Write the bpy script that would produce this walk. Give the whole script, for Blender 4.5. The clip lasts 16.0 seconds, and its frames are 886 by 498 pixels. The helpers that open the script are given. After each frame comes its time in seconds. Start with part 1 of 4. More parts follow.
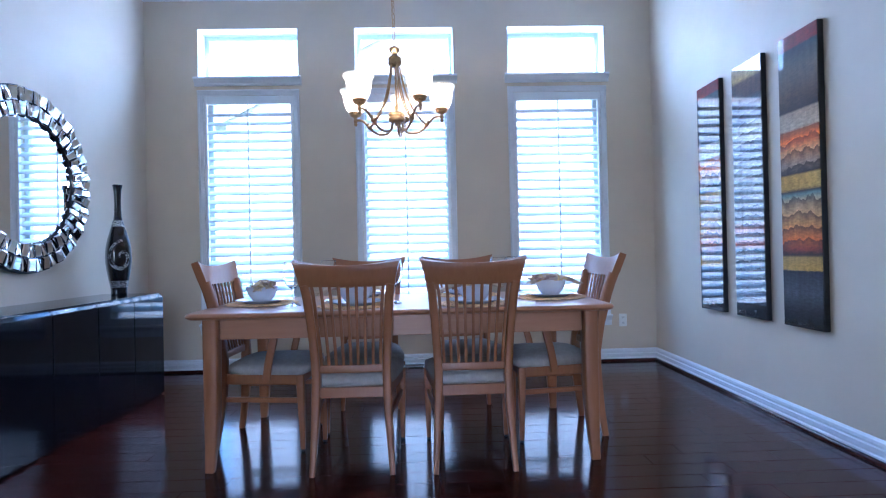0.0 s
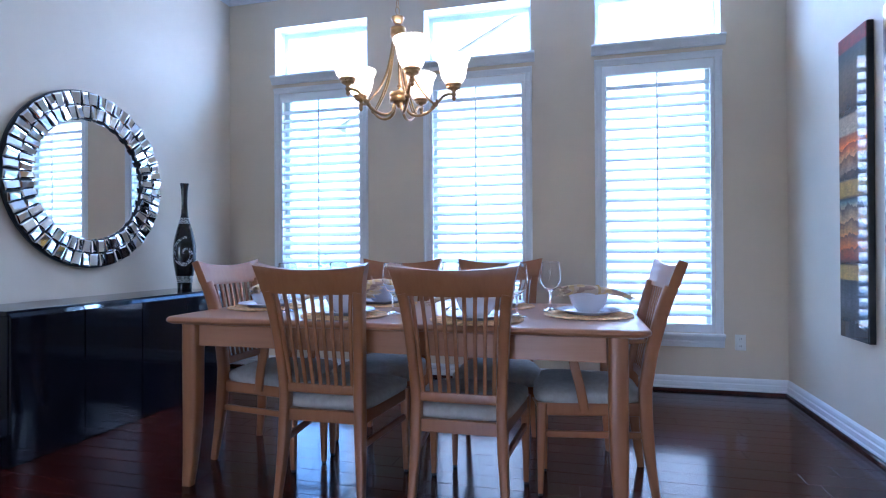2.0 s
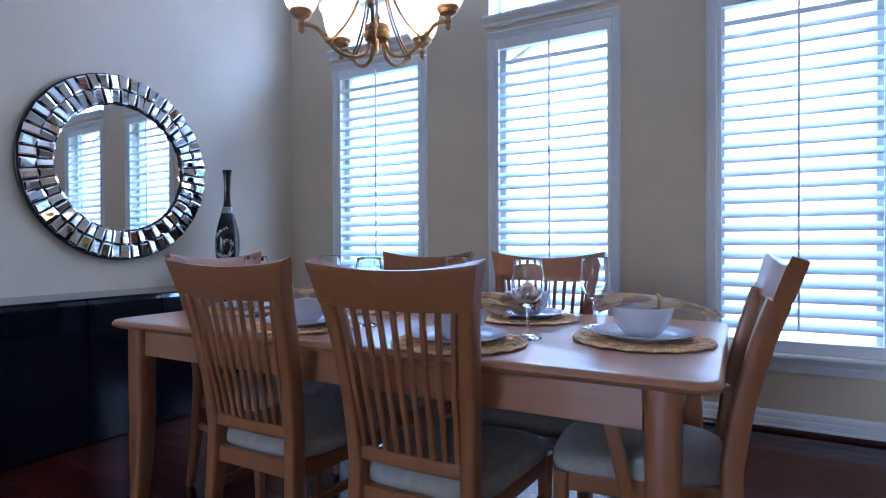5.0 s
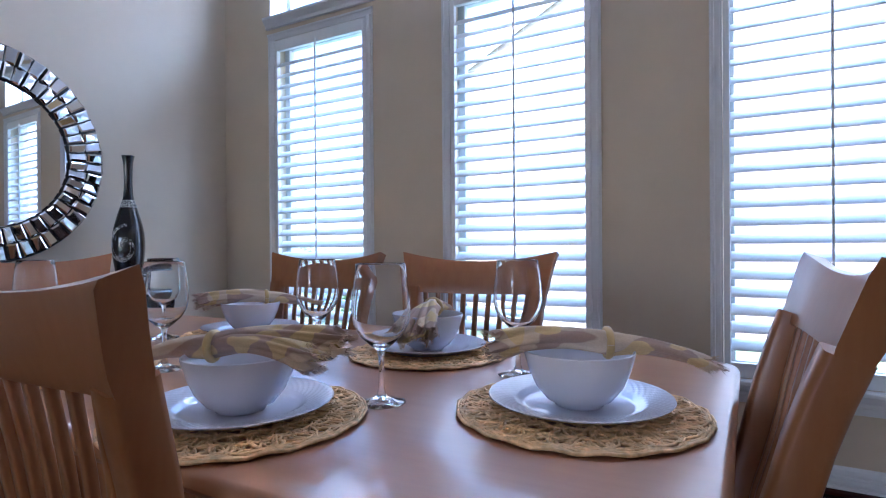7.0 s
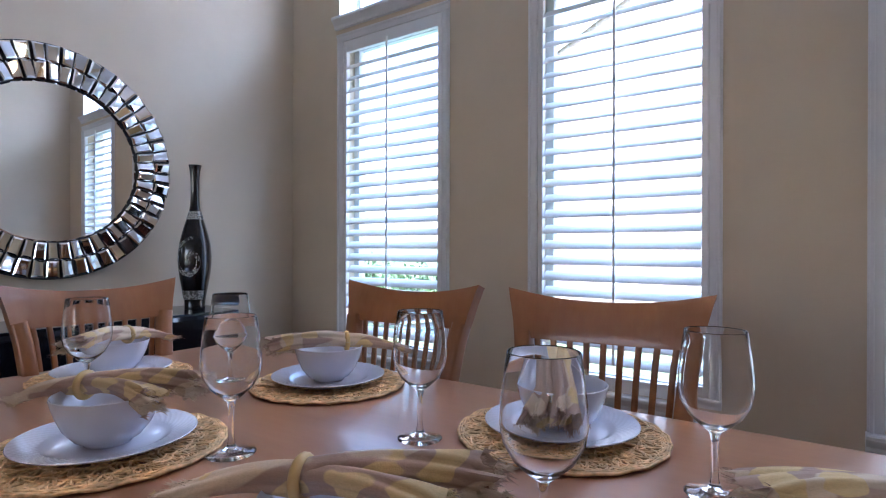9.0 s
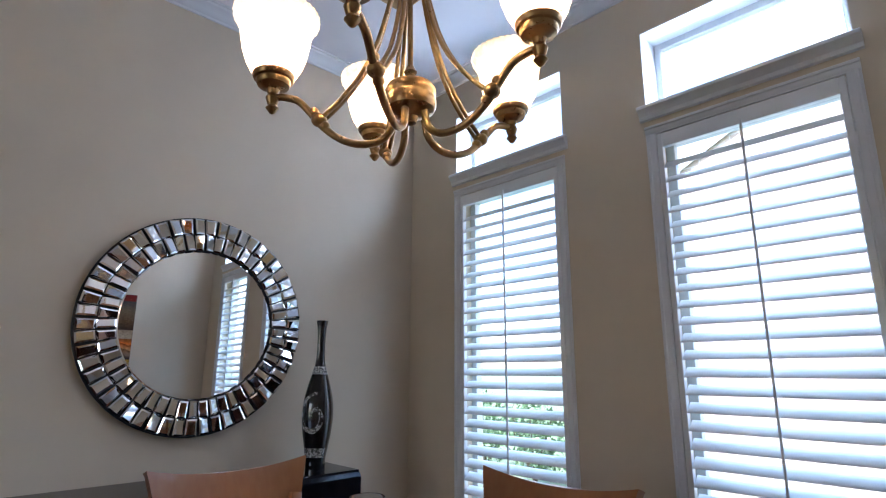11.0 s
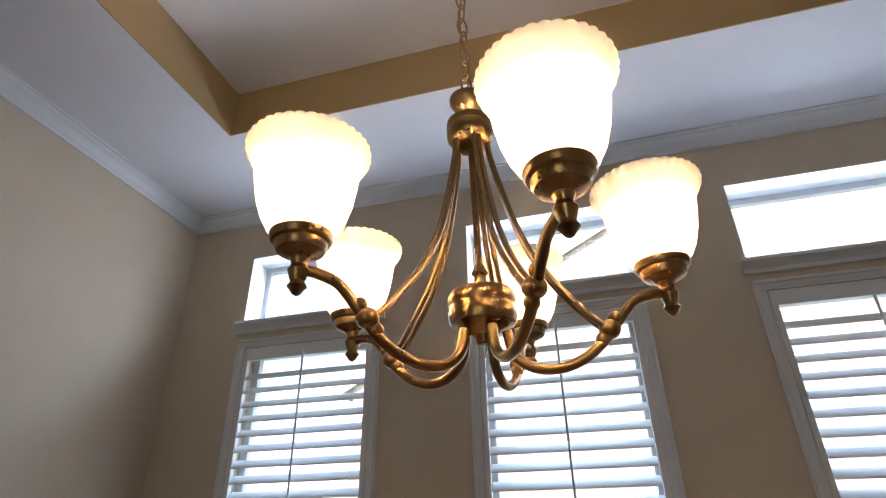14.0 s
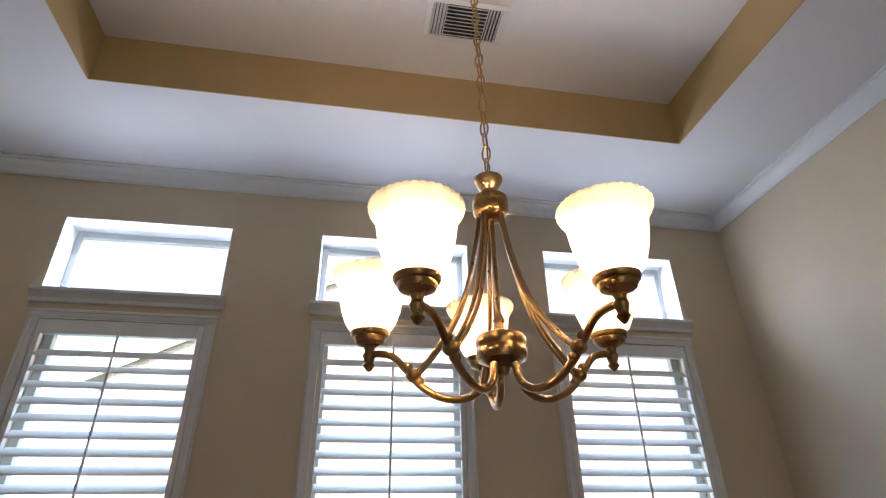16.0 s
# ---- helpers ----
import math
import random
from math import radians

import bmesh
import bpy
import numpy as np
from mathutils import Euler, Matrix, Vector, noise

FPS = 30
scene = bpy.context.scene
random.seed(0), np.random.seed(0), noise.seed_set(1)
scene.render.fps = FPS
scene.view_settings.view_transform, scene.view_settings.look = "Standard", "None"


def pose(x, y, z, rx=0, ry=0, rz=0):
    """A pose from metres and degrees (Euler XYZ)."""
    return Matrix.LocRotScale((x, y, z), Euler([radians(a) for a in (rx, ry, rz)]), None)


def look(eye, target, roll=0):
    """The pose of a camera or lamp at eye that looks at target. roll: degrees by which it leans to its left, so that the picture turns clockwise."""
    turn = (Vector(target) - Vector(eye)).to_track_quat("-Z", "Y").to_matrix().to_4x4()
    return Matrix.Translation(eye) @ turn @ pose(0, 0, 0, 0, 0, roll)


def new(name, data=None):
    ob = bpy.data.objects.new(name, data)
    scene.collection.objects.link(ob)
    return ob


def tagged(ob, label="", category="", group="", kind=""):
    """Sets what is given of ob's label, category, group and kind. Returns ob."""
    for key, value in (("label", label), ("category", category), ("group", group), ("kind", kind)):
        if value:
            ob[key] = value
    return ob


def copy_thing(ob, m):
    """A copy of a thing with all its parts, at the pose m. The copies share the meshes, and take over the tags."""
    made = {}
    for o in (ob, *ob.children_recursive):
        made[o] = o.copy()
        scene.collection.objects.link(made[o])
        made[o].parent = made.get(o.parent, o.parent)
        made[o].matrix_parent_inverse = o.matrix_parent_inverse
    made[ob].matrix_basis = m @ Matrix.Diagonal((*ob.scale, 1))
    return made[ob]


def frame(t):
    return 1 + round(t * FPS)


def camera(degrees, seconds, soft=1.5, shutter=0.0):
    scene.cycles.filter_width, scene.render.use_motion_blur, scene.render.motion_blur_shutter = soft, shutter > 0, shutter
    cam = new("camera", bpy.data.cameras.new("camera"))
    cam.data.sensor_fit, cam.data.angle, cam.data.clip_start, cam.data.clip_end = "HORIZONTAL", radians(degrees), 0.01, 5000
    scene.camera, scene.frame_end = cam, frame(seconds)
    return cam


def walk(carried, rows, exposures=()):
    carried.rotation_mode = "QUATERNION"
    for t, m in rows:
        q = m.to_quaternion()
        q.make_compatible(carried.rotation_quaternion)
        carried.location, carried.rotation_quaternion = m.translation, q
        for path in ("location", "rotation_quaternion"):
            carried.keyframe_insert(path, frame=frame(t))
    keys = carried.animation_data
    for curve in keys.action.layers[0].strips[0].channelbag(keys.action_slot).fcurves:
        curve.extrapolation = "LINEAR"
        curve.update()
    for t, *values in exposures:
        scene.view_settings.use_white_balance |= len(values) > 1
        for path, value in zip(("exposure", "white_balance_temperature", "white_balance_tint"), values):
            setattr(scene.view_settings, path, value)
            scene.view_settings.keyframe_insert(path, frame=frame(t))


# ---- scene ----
cam = camera(78.5, 16.0, soft=1.15)
PATH = [
    (0, (0.311, 0.287, 1.024), (0.370, 2.286, 1.036), -1.23),
    (0.5, (0.507, 0.375, 1.051), (0.334, 2.367, 1.046), -0.88),
    (1, (0.687, 0.461, 1.061), (0.342, 2.431, 1.055), -0.45),
    (1.5, (0.851, 0.677, 1.038), (0.427, 2.631, 1.043), -0.43),
    (2, (0.976, 0.831, 1.042), (0.478, 2.768, 1.052), -0.27),
    (2.5, (1.158, 0.933, 1.055), (0.477, 2.813, 1.063), 0.13),
    (3, (1.250, 1.030, 1.060), (0.437, 2.857, 1.055), 0.30),
    (3.2, (1.265, 1.097, 1.068), (0.431, 2.915, 1.058), 0.20),
    (5.3, (1.235, 1.796, 1.013), (0.270, 3.548, 1.001), -0.20),
    (5.5, (1.227, 1.880, 0.999), (0.280, 3.642, 0.994), 0.00),
    (6, (1.238, 2.114, 0.995), (0.297, 3.879, 0.990), -0.10),
    (6.5, (1.262, 2.319, 1.003), (0.295, 4.070, 0.995), -0.10),
    (7, (1.237, 2.472, 1.017), (0.247, 4.210, 1.011), -0.40),
    (7.5, (1.165, 2.612, 1.033), (0.169, 4.346, 1.026), -0.70),
    (8, (1.086, 2.657, 1.052), (0.089, 4.391, 1.052), -0.40),
    (8.5, (1.005, 2.673, 1.080), (-0.032, 4.384, 1.068), -0.30),
    (8.7, (0.982, 2.661, 1.091), (-0.106, 4.339, 1.071), -0.10),
    (11, (0.848, 2.627, 1.274), (-0.560, 3.975, 1.719), 0.23),
    (11.5, (0.818, 2.589, 1.357), (-0.566, 3.881, 2.000), 0.04),
    (12, (0.796, 2.564, 1.414), (-0.543, 3.828, 2.195), 0.04),
    (12.5, (0.697, 2.552, 1.449), (-0.481, 3.928, 2.297), 0.22),
    (13, (0.563, 2.543, 1.484), (-0.429, 4.037, 2.371), -0.09),
    (13.5, (0.390, 2.528, 1.482), (-0.379, 4.131, 2.398), -0.86),
    (14, (0.297, 2.527, 1.488), (-0.176, 4.234, 2.415), -1.01),
    (14.5, (0.174, 2.467, 1.507), (-0.064, 4.221, 2.438), -1.26),
    (15, (0.065, 2.361, 1.518), (-0.044, 4.127, 2.450), -1.20),
    (15.5, (-0.053, 2.330, 1.507), (0.068, 4.089, 2.452), -1.19),
    (16, (-0.110, 2.284, 1.453), (0.212, 4.019, 2.393), -0.96),
]
EXPOSURES = [
    (0.0, 3.55, 4360, 20), (3.0, 3.41, 4510, 21), (5.5, 3.09, 4640, 22), (8.5, 3.06, 5300, 26),
    (11.0, 2.64, 5560, 22), (12.0, 2.32, 5800, 22), (14.0, 2.24, 6300, 23), (15.0, 2.24, 6420, 23), (16.0, 2.36, 6500, 23),
]
walk(cam, [(t, look(eye, target, roll)) for t, eye, target, roll in PATH], EXPOSURES)

# ---- world, sun, lamps ----
world = bpy.data.worlds.new("sky")
scene.world = world
world.use_nodes = True
wt = world.node_tree
sky = wt.nodes.new("ShaderNodeTexSky")
sky.sky_type, sky.sun_disc = "NISHITA", False
sky.dust_density, sky.air_density = 1.6, 1.3
sky.sun_elevation, sky.sun_rotation = radians(52), radians(200)
wt.links.new(sky.outputs[0], wt.nodes["Background"].inputs[0])
wt.nodes["Background"].inputs[1].default_value = 0.15
sun_data = bpy.data.lights.new("sun", "SUN")
sun_data.energy, sun_data.angle, sun_data.color = 3.0, radians(0.5), (1.0, 0.95, 0.88)
sun = new("sun", sun_data)
sun.matrix_world = look((-4, -10, 14), (0, 0, 0))

# daylight in each tall window
for cx in (-1.262, 0.14, 1.525):
    d = bpy.data.lights.new("pane_daylight", "AREA")
    d.shape, d.size, d.size_y, d.energy, d.color = "RECTANGLE", 0.76, 1.9, 0.70, (0.36, 0.72, 1.0)
    new("pane_daylight", d).matrix_world = look((cx, 5.42, 1.45), (cx, 0, 1.45))
# sky light that falls steeply on each window from above
for cx in (-1.262, 0.14, 1.525):
    d = bpy.data.lights.new("window_daylight", "AREA")
    d.shape, d.size, d.size_y, d.energy, d.color = "RECTANGLE", 1.1, 1.4, 15.5, (0.52, 0.80, 1.0)
    new("window_daylight", d).matrix_world = look((cx, 6.55, 4.55), (cx, 5.2, 1.9))
for cx in (-1.262, 0.14, 1.525):
    d = bpy.data.lights.new("transom_daylight", "AREA")
    d.shape, d.size, d.size_y, d.energy, d.color = "RECTANGLE", 0.80, 0.36, 2.0, (0.74, 0.89, 1.0)
    new("transom_daylight", d).matrix_world = look((cx, 5.385, 2.85), (cx, 3.2, 2.1))
# fill lamp added in a wide, unseen, made-up opening behind the camera
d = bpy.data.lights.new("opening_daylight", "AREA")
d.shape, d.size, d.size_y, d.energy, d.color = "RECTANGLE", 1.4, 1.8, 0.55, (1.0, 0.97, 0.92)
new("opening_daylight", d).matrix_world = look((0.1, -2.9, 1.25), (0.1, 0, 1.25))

# ---- materials ----
MATS = {}


def nodes_of(name):
    m = bpy.data.materials.new(name)
    m.use_nodes = True
    MATS[name] = m
    t = m.node_tree
    return m, t, t.nodes["Principled BSDF"]


def ramp(t, fac, stops):
    r = t.nodes.new("ShaderNodeValToRGB")
    while len(r.color_ramp.elements) < len(stops):
        r.color_ramp.elements.new(0.5)
    for e, (p, c) in zip(r.color_ramp.elements, stops):
        e.position, e.color = p, (*c, 1)
    t.links.new(fac, r.inputs[0])
    return r.outputs[0]


def noise_tex(t, scale, detail=4.0, rough=0.55, stretch=None, coord="Object"):
    c = t.nodes.new("ShaderNodeTexCoord")
    n = t.nodes.new("ShaderNodeTexNoise")
    n.inputs["Scale"].default_value = scale
    n.inputs["Detail"].default_value = detail
    n.inputs["Roughness"].default_value = rough
    if stretch:
        mp = t.nodes.new("ShaderNodeMapping")
        mp.inputs["Scale"].default_value = stretch
        t.links.new(c.outputs[coord], mp.inputs[0])
        t.links.new(mp.outputs[0], n.inputs["Vector"])
    else:
        t.links.new(c.outputs[coord], n.inputs["Vector"])
    return n.outputs[0]


def bump(t, bsdf, height, strength=0.2, dist=0.002):
    b = t.nodes.new("ShaderNodeBump")
    b.inputs["Strength"].default_value, b.inputs["Distance"].default_value = strength, dist
    t.links.new(height, b.inputs["Height"])
    t.links.new(b.outputs[0], bsdf.inputs["Normal"])


def simple(name, color, rough=0.5, metal=0.0, vary=0.06, scale=9.0, bump_scale=0, bump_strength=0.1, coat=0.0, rough_var=0.0):
    m, t, b = nodes_of(name)
    lo = tuple(max(0, c * (1 - vary)) for c in color)
    hi = tuple(min(1, c * (1 + vary)) for c in color)
    t.links.new(ramp(t, noise_tex(t, scale), [(0.3, lo), (0.7, hi)]), b.inputs["Base Color"])
    b.inputs["Roughness"].default_value, b.inputs["Metallic"].default_value = rough, metal
    b.inputs["Coat Weight"].default_value = coat
    if rough_var:
        t.links.new(ramp(t, noise_tex(t, scale * 3), [(0.3, (rough - rough_var,) * 3), (0.7, (rough + rough_var,) * 3)]), b.inputs["Roughness"])
    if bump_scale:
        bump(t, b, noise_tex(t, bump_scale, 3), bump_strength)
    return m


def wood(name, dark, light, rough=0.35, grain=(1.2, 14, 14), scale=4.0, coat=0.15, object_random=False):
    m, t, b = nodes_of(name)
    fine = noise_tex(t, scale, 6, 0.6, grain)
    col = ramp(t, fine, [(0.25, dark), (0.75, light)])
    mix = t.nodes.new("ShaderNodeMixRGB")
    mix.blend_type = "MULTIPLY"
    mix.inputs[0].default_value = 0.5
    t.links.new(col, mix.inputs[1])
    t.links.new(ramp(t, noise_tex(t, 2.2, 2), [(0.3, (0.86, 0.84, 0.83)), (0.7, (1, 1, 1))]), mix.inputs[2])
    out = mix.outputs[0]
    if object_random:
        oi = t.nodes.new("ShaderNodeObjectInfo")
        mix2 = t.nodes.new("ShaderNodeMixRGB")
        mix2.blend_type = "MULTIPLY"
        mix2.inputs[0].default_value = 1.0
        t.links.new(out, mix2.inputs[1])
        t.links.new(ramp(t, oi.outputs["Random"], [(0.0, (0.62, 0.6, 0.58)), (1.0, (1, 1, 1))]), mix2.inputs[2])
        out = mix2.outputs[0]
    t.links.new(out, b.inputs["Base Color"])
    b.inputs["Roughness"].default_value = rough
    b.inputs["Coat Weight"].default_value, b.inputs["Coat Roughness"].default_value = coat, 0.12
    bump(t, b, fine, 0.08, 0.001)
    return m


wall_paint = simple("wall_paint", (0.61, 0.505, 0.375), 0.58, vary=0.03, scale=3, bump_scale=180, bump_strength=0.12)
tray_paint = simple("tray_paint", (0.50, 0.35, 0.165), 0.65, vary=0.03, scale=3, bump_scale=180, bump_strength=0.12)
ceiling_paint = simple("ceiling_paint", (0.75, 0.74, 0.775), 0.8, vary=0.02, scale=3, bump_scale=140, bump_strength=0.15)
trim_paint = simple("trim_paint", (0.71, 0.71, 0.725), 0.38, vary=0.02, scale=5)
shutter_paint = simple("shutter_paint", (0.78, 0.78, 0.79), 0.35, vary=0.02, scale=5)
maple = wood("maple", (0.275, 0.102, 0.033), (0.320, 0.130, 0.045), 0.36, (14, 14, 1.2), 4.0)
maple_top = wood("maple_top", (0.365, 0.158, 0.069), (0.405, 0.188, 0.086), 0.33, (1.2, 14, 14), 4.0, coat=0.2)
floor_wood = wood("floor_wood", (0.034, 0.0068, 0.005), (0.064, 0.0135, 0.008), 0.13, (1.0, 12, 12), 5.0, coat=0.06, object_random=True)
floor_wood.node_tree.nodes["Principled BSDF"].inputs["Specular IOR Level"].default_value = 0.20
floor_gap = simple("floor_gap", (0.012, 0.005, 0.004), 0.6)
lacquer = simple("lacquer", (0.004, 0.004, 0.007), 0.07, vary=0.2, scale=4)
lacquer.node_tree.nodes["Principled BSDF"].inputs["Specular IOR Level"].default_value = 0.28
seat_fabric = simple("seat_fabric", (0.36, 0.32, 0.275), 0.85, vary=0.1, scale=40, bump_scale=500, bump_strength=0.25)
porcelain = simple("porcelain", (0.68, 0.685, 0.77), 0.18, vary=0.01, coat=0.3)
bronze = simple("bronze", (0.42, 0.26, 0.115), 0.32, metal=1.0, vary=0.15, scale=30, rough_var=0.06)
mirror_glass = simple("mirror_glass", (0.88, 0.89, 0.9), 0.012, metal=1.0, vary=0.01)
tile_mirror = simple("tile_mirror", (0.88, 0.89, 0.9), 0.035, metal=1.0, vary=0.01)
black_paint = simple("black_paint", (0.012, 0.012, 0.014), 0.3, vary=0.2)
iron_black = simple("dark_steel", (0.09, 0.08, 0.075), 0.4, metal=1.0, vary=0.15)
plastic_white = simple("plastic_white", (0.78, 0.77, 0.74), 0.4, vary=0.01)
vinyl = simple("vinyl_frame", (0.55, 0.57, 0.58), 0.4, vary=0.02)

# ---- building helpers ----
def part(name, bm, material, parent=None, label="", smooth=None):
    me = bpy.data.meshes.new(name)
    if smooth is not None:
        bmesh.ops.recalc_face_normals(bm, faces=bm.faces)
    bm.to_mesh(me)
    bm.free()
    me.materials.append(material)
    if smooth is not None:
        me.shade_smooth()
        me.set_sharp_from_angle(angle=radians(smooth))
    ob = new(name, me)
    if parent is not None:
        ob.parent = parent
    if label:
        tagged(ob, label)
    return ob


def thing(name, label, category, group="", at=None, kind=""):
    e = new(name)
    e.empty_display_size = 0.1
    if at is not None:
        e.matrix_world = at
    return tagged(e, label, category, group, kind)


def box(bm, x0, x1, y0, y1, z0, z1, bevel=0.0, seg=2):
    r = bmesh.ops.create_cube(bm, size=1)
    vs = r["verts"]
    for v in vs:
        v.co = Vector(((x0 + x1) / 2 + v.co.x * (x1 - x0), (y0 + y1) / 2 + v.co.y * (y1 - y0), (z0 + z1) / 2 + v.co.z * (z1 - z0)))
    if bevel:
        es = list({e for v in vs for e in v.link_edges})
        bmesh.ops.bevel(bm, geom=es, offset=bevel, segments=seg, profile=0.5, affect="EDGES")
    return vs


def boxes(*specs, bevel=0.0):
    bm = bmesh.new()
    for s in specs:
        box(bm, *s, bevel=bevel)
    return bm


def lathe(bm, prof, n=32, close=False, wave=None):
    """Turn a profile of (radius, height) round z; wave(i, k) gives a factor for the radius."""
    rings = []
    for k, (r, z) in enumerate(prof):
        if r < 1e-6:
            rings.append([bm.verts.new((0, 0, z))])
        else:
            ring = []
            for i in range(n):
                a = 2 * math.pi * i / n
                rr = r * (wave(a, k) if wave else 1)
                ring.append(bm.verts.new((rr * math.cos(a), rr * math.sin(a), z)))
            rings.append(ring)
    pairs = list(zip(rings, rings[1:])) + ([(rings[-1], rings[0])] if close else [])
    for a, b in pairs:
        for i in range(n):
            j = (i + 1) % n
            if len(a) == 1 and len(b) == 1:
                continue
            if len(a) == 1:
                bm.faces.new((a[0], b[j], b[i]))
            elif len(b) == 1:
                bm.faces.new((a[i], a[j], b[0]))
            else:
                bm.faces.new((a[i], a[j], b[j], b[i]))


def sweep(bm, pts, radii, n=10, up=(0, 0, 1), flat=None, cap=True):
    """A tube along points; flat gives (width, depth) half sizes per point for a rounded bar."""
    pts = [Vector(p) for p in pts]
    rings = []
    for i, p in enumerate(pts):
        d = (pts[min(i + 1, len(pts) - 1)] - pts[max(i - 1, 0)]).normalized()
        s = d.cross(Vector(up))
        if s.length < 1e-4:
            s = d.cross(Vector((0, 1, 0)))
        s.normalize()
        u = s.cross(d).normalized()
        ring = []
        for k in range(n):
            a = 2 * math.pi * (k + 0.5) / n
            if flat:
                w, h = flat[i]
                c, q = math.cos(a), math.sin(a)
                e = 0.35
                ring.append(bm.verts.new(p + s * w * math.copysign(abs(c) ** e, c) + u * h * math.copysign(abs(q) ** e, q)))
            else:
                r = radii[i] if hasattr(radii, "__len__") else radii
                ring.append(bm.verts.new(p + s * r * math.cos(a) + u * r * math.sin(a)))
        rings.append(ring)
    for a, b in zip(rings, rings[1:]):
        for k in range(n):
            j = (k + 1) % n
            bm.faces.new((a[k], a[j], b[j], b[k]))
    if cap:
        bm.faces.new(rings[0][::-1])
        bm.faces.new(rings[-1])


def extrude_profile(bm, prof, p0, p1, out, up=(0, 0, 1), inset0=0.0, inset1=0.0):
    """Sweep a closed profile of (out, up) offsets from p0 to p1; the ends run back by inset times the out offset, for mitres."""
    p0, p1, out, up = Vector(p0), Vector(p1), Vector(out), Vector(up)
    d = (p1 - p0).normalized()
    a = [bm.verts.new(p0 + out * o + up * h + d * inset0 * o) for o, h in prof]
    b = [bm.verts.new(p1 + out * o + up * h - d * inset1 * o) for o, h in prof]
    n = len(prof)
    for i in range(n):
        j = (i + 1) % n
        bm.faces.new((a[i], a[j], b[j], b[i]))
    bm.faces.new(a[::-1])
    bm.faces.new(b)


def smooth_curve(keys, n):
    """Catmull-Rom through 3D keys."""
    P = [Vector(k) for k in keys]
    P = [2 * P[0] - P[1]] + P + [2 * P[-1] - P[-2]]
    out = []
    for i in range(1, len(P) - 2):
        for s in range(n):
            t = s / n
            a, b, c, d = P[i - 1], P[i], P[i + 1], P[i + 2]
            out.append(0.5 * (2 * b + (c - a) * t + (2 * a - 5 * b + 4 * c - d) * t * t + (3 * b - a - 3 * c + d) * t ** 3))
    out.append(P[-2])
    return out


# ---- the room ----
XL, XR, YW, YB, ZC = -2.18, 2.40, 5.20, -2.60, 3.41
WINDOWS = (-1.262, 0.14, 1.525)
LOW_HALF, LOW_Z0, LOW_Z1 = 0.40, 0.44, 2.47
TOP_HALF, TOP_Z0, TOP_Z1 = 0.447, 2.625, 3.073
WALL_T = 0.20


def wall_with_openings():
    """The window wall: solid pieces around three tall and three high openings."""
    bm = bmesh.new()
    y0, y1 = YW, YW + WALL_T
    edges = [XL - 0.15]
    for c in WINDOWS:
        edges += [c - TOP_HALF, c + TOP_HALF]
    edges.append(XR + 0.15)
    for i in range(0, len(edges), 2):
        box(bm, edges[i], edges[i + 1], y0, y1, 0, 4.0)
    for c in WINDOWS:
        box(bm, c - TOP_HALF, c + TOP_HALF, y0, y1, TOP_Z1, 4.0)
        box(bm, c - TOP_HALF, c + TOP_HALF, y0, y1, LOW_Z1, TOP_Z0)
        box(bm, c - TOP_HALF, c + TOP_HALF, y0, y1, 0, LOW_Z0)
        box(bm, c - TOP_HALF, c - LOW_HALF, y0, y1, LOW_Z0, LOW_Z1)
        box(bm, c + LOW_HALF, c + TOP_HALF, y0, y1, LOW_Z0, LOW_Z1)
    bmesh.ops.remove_doubles(bm, verts=bm.verts, dist=0.0005)
    return bm


def structure(name, bm, material, label, smooth=None):
    return tagged(part(name, bm, material, None, "", smooth), label, name.split("_")[0], "", "structure")


structure("wall_north", wall_with_openings(), wall_paint, "beige painted wall with three tall windows and transoms")
structure("wall_west", boxes((XL - 0.15, XL, YB, YW, 0, 4.0)), wall_paint, "beige painted side wall with a round mirror")
structure("wall_east", boxes((XR, XR + 0.15, YB, YW, 0, 4.0)), wall_paint, "beige painted side wall with three tall pictures")
# unseen back wall; its opening is added to let the rear fill in
structure("wall_south", boxes((XL - 0.15, -0.6, YB - 0.15, YB, 0, 4.0), (0.8, XR + 0.15, YB - 0.15, YB, 0, 4.0), (-0.6, 0.8, YB - 0.15, YB, 2.2, 4.0), (-0.6, 0.8, YB - 0.15, YB, 0, 0.3)), wall_paint, "unseen plain beige painted wall with an added opening")

# ceiling with a raised tray
TX0, TX1, TY0, TY1, TZ = -1.42, 1.668, 1.95, 4.447, 3.70
bm = boxes((XL, TX0, YB, YW, ZC, 4.0), (TX1, XR, YB, YW, ZC, 4.0), (TX0, TX1, TY1, YW, ZC, 4.0), (TX0, TX1, YB, TY0, ZC, 4.0), (TX0, TX1, TY0, TY1, TZ, 4.0))
structure("ceiling", bm, ceiling_paint, "white painted ceiling with a raised tray")
e = 0.006
bm = boxes((TX0, TX0 + e, TY0, TY1, ZC - 0.003, TZ), (TX1 - e, TX1, TY0, TY1, ZC - 0.003, TZ), (TX0 + e, TX1 - e, TY1 - e, TY1, ZC - 0.003, TZ), (TX0 + e, TX1 - e, TY0, TY0 + e, ZC - 0.003, TZ))
structure("trim_tray", bm, tray_paint, "tan painted upright sides of the ceiling tray")

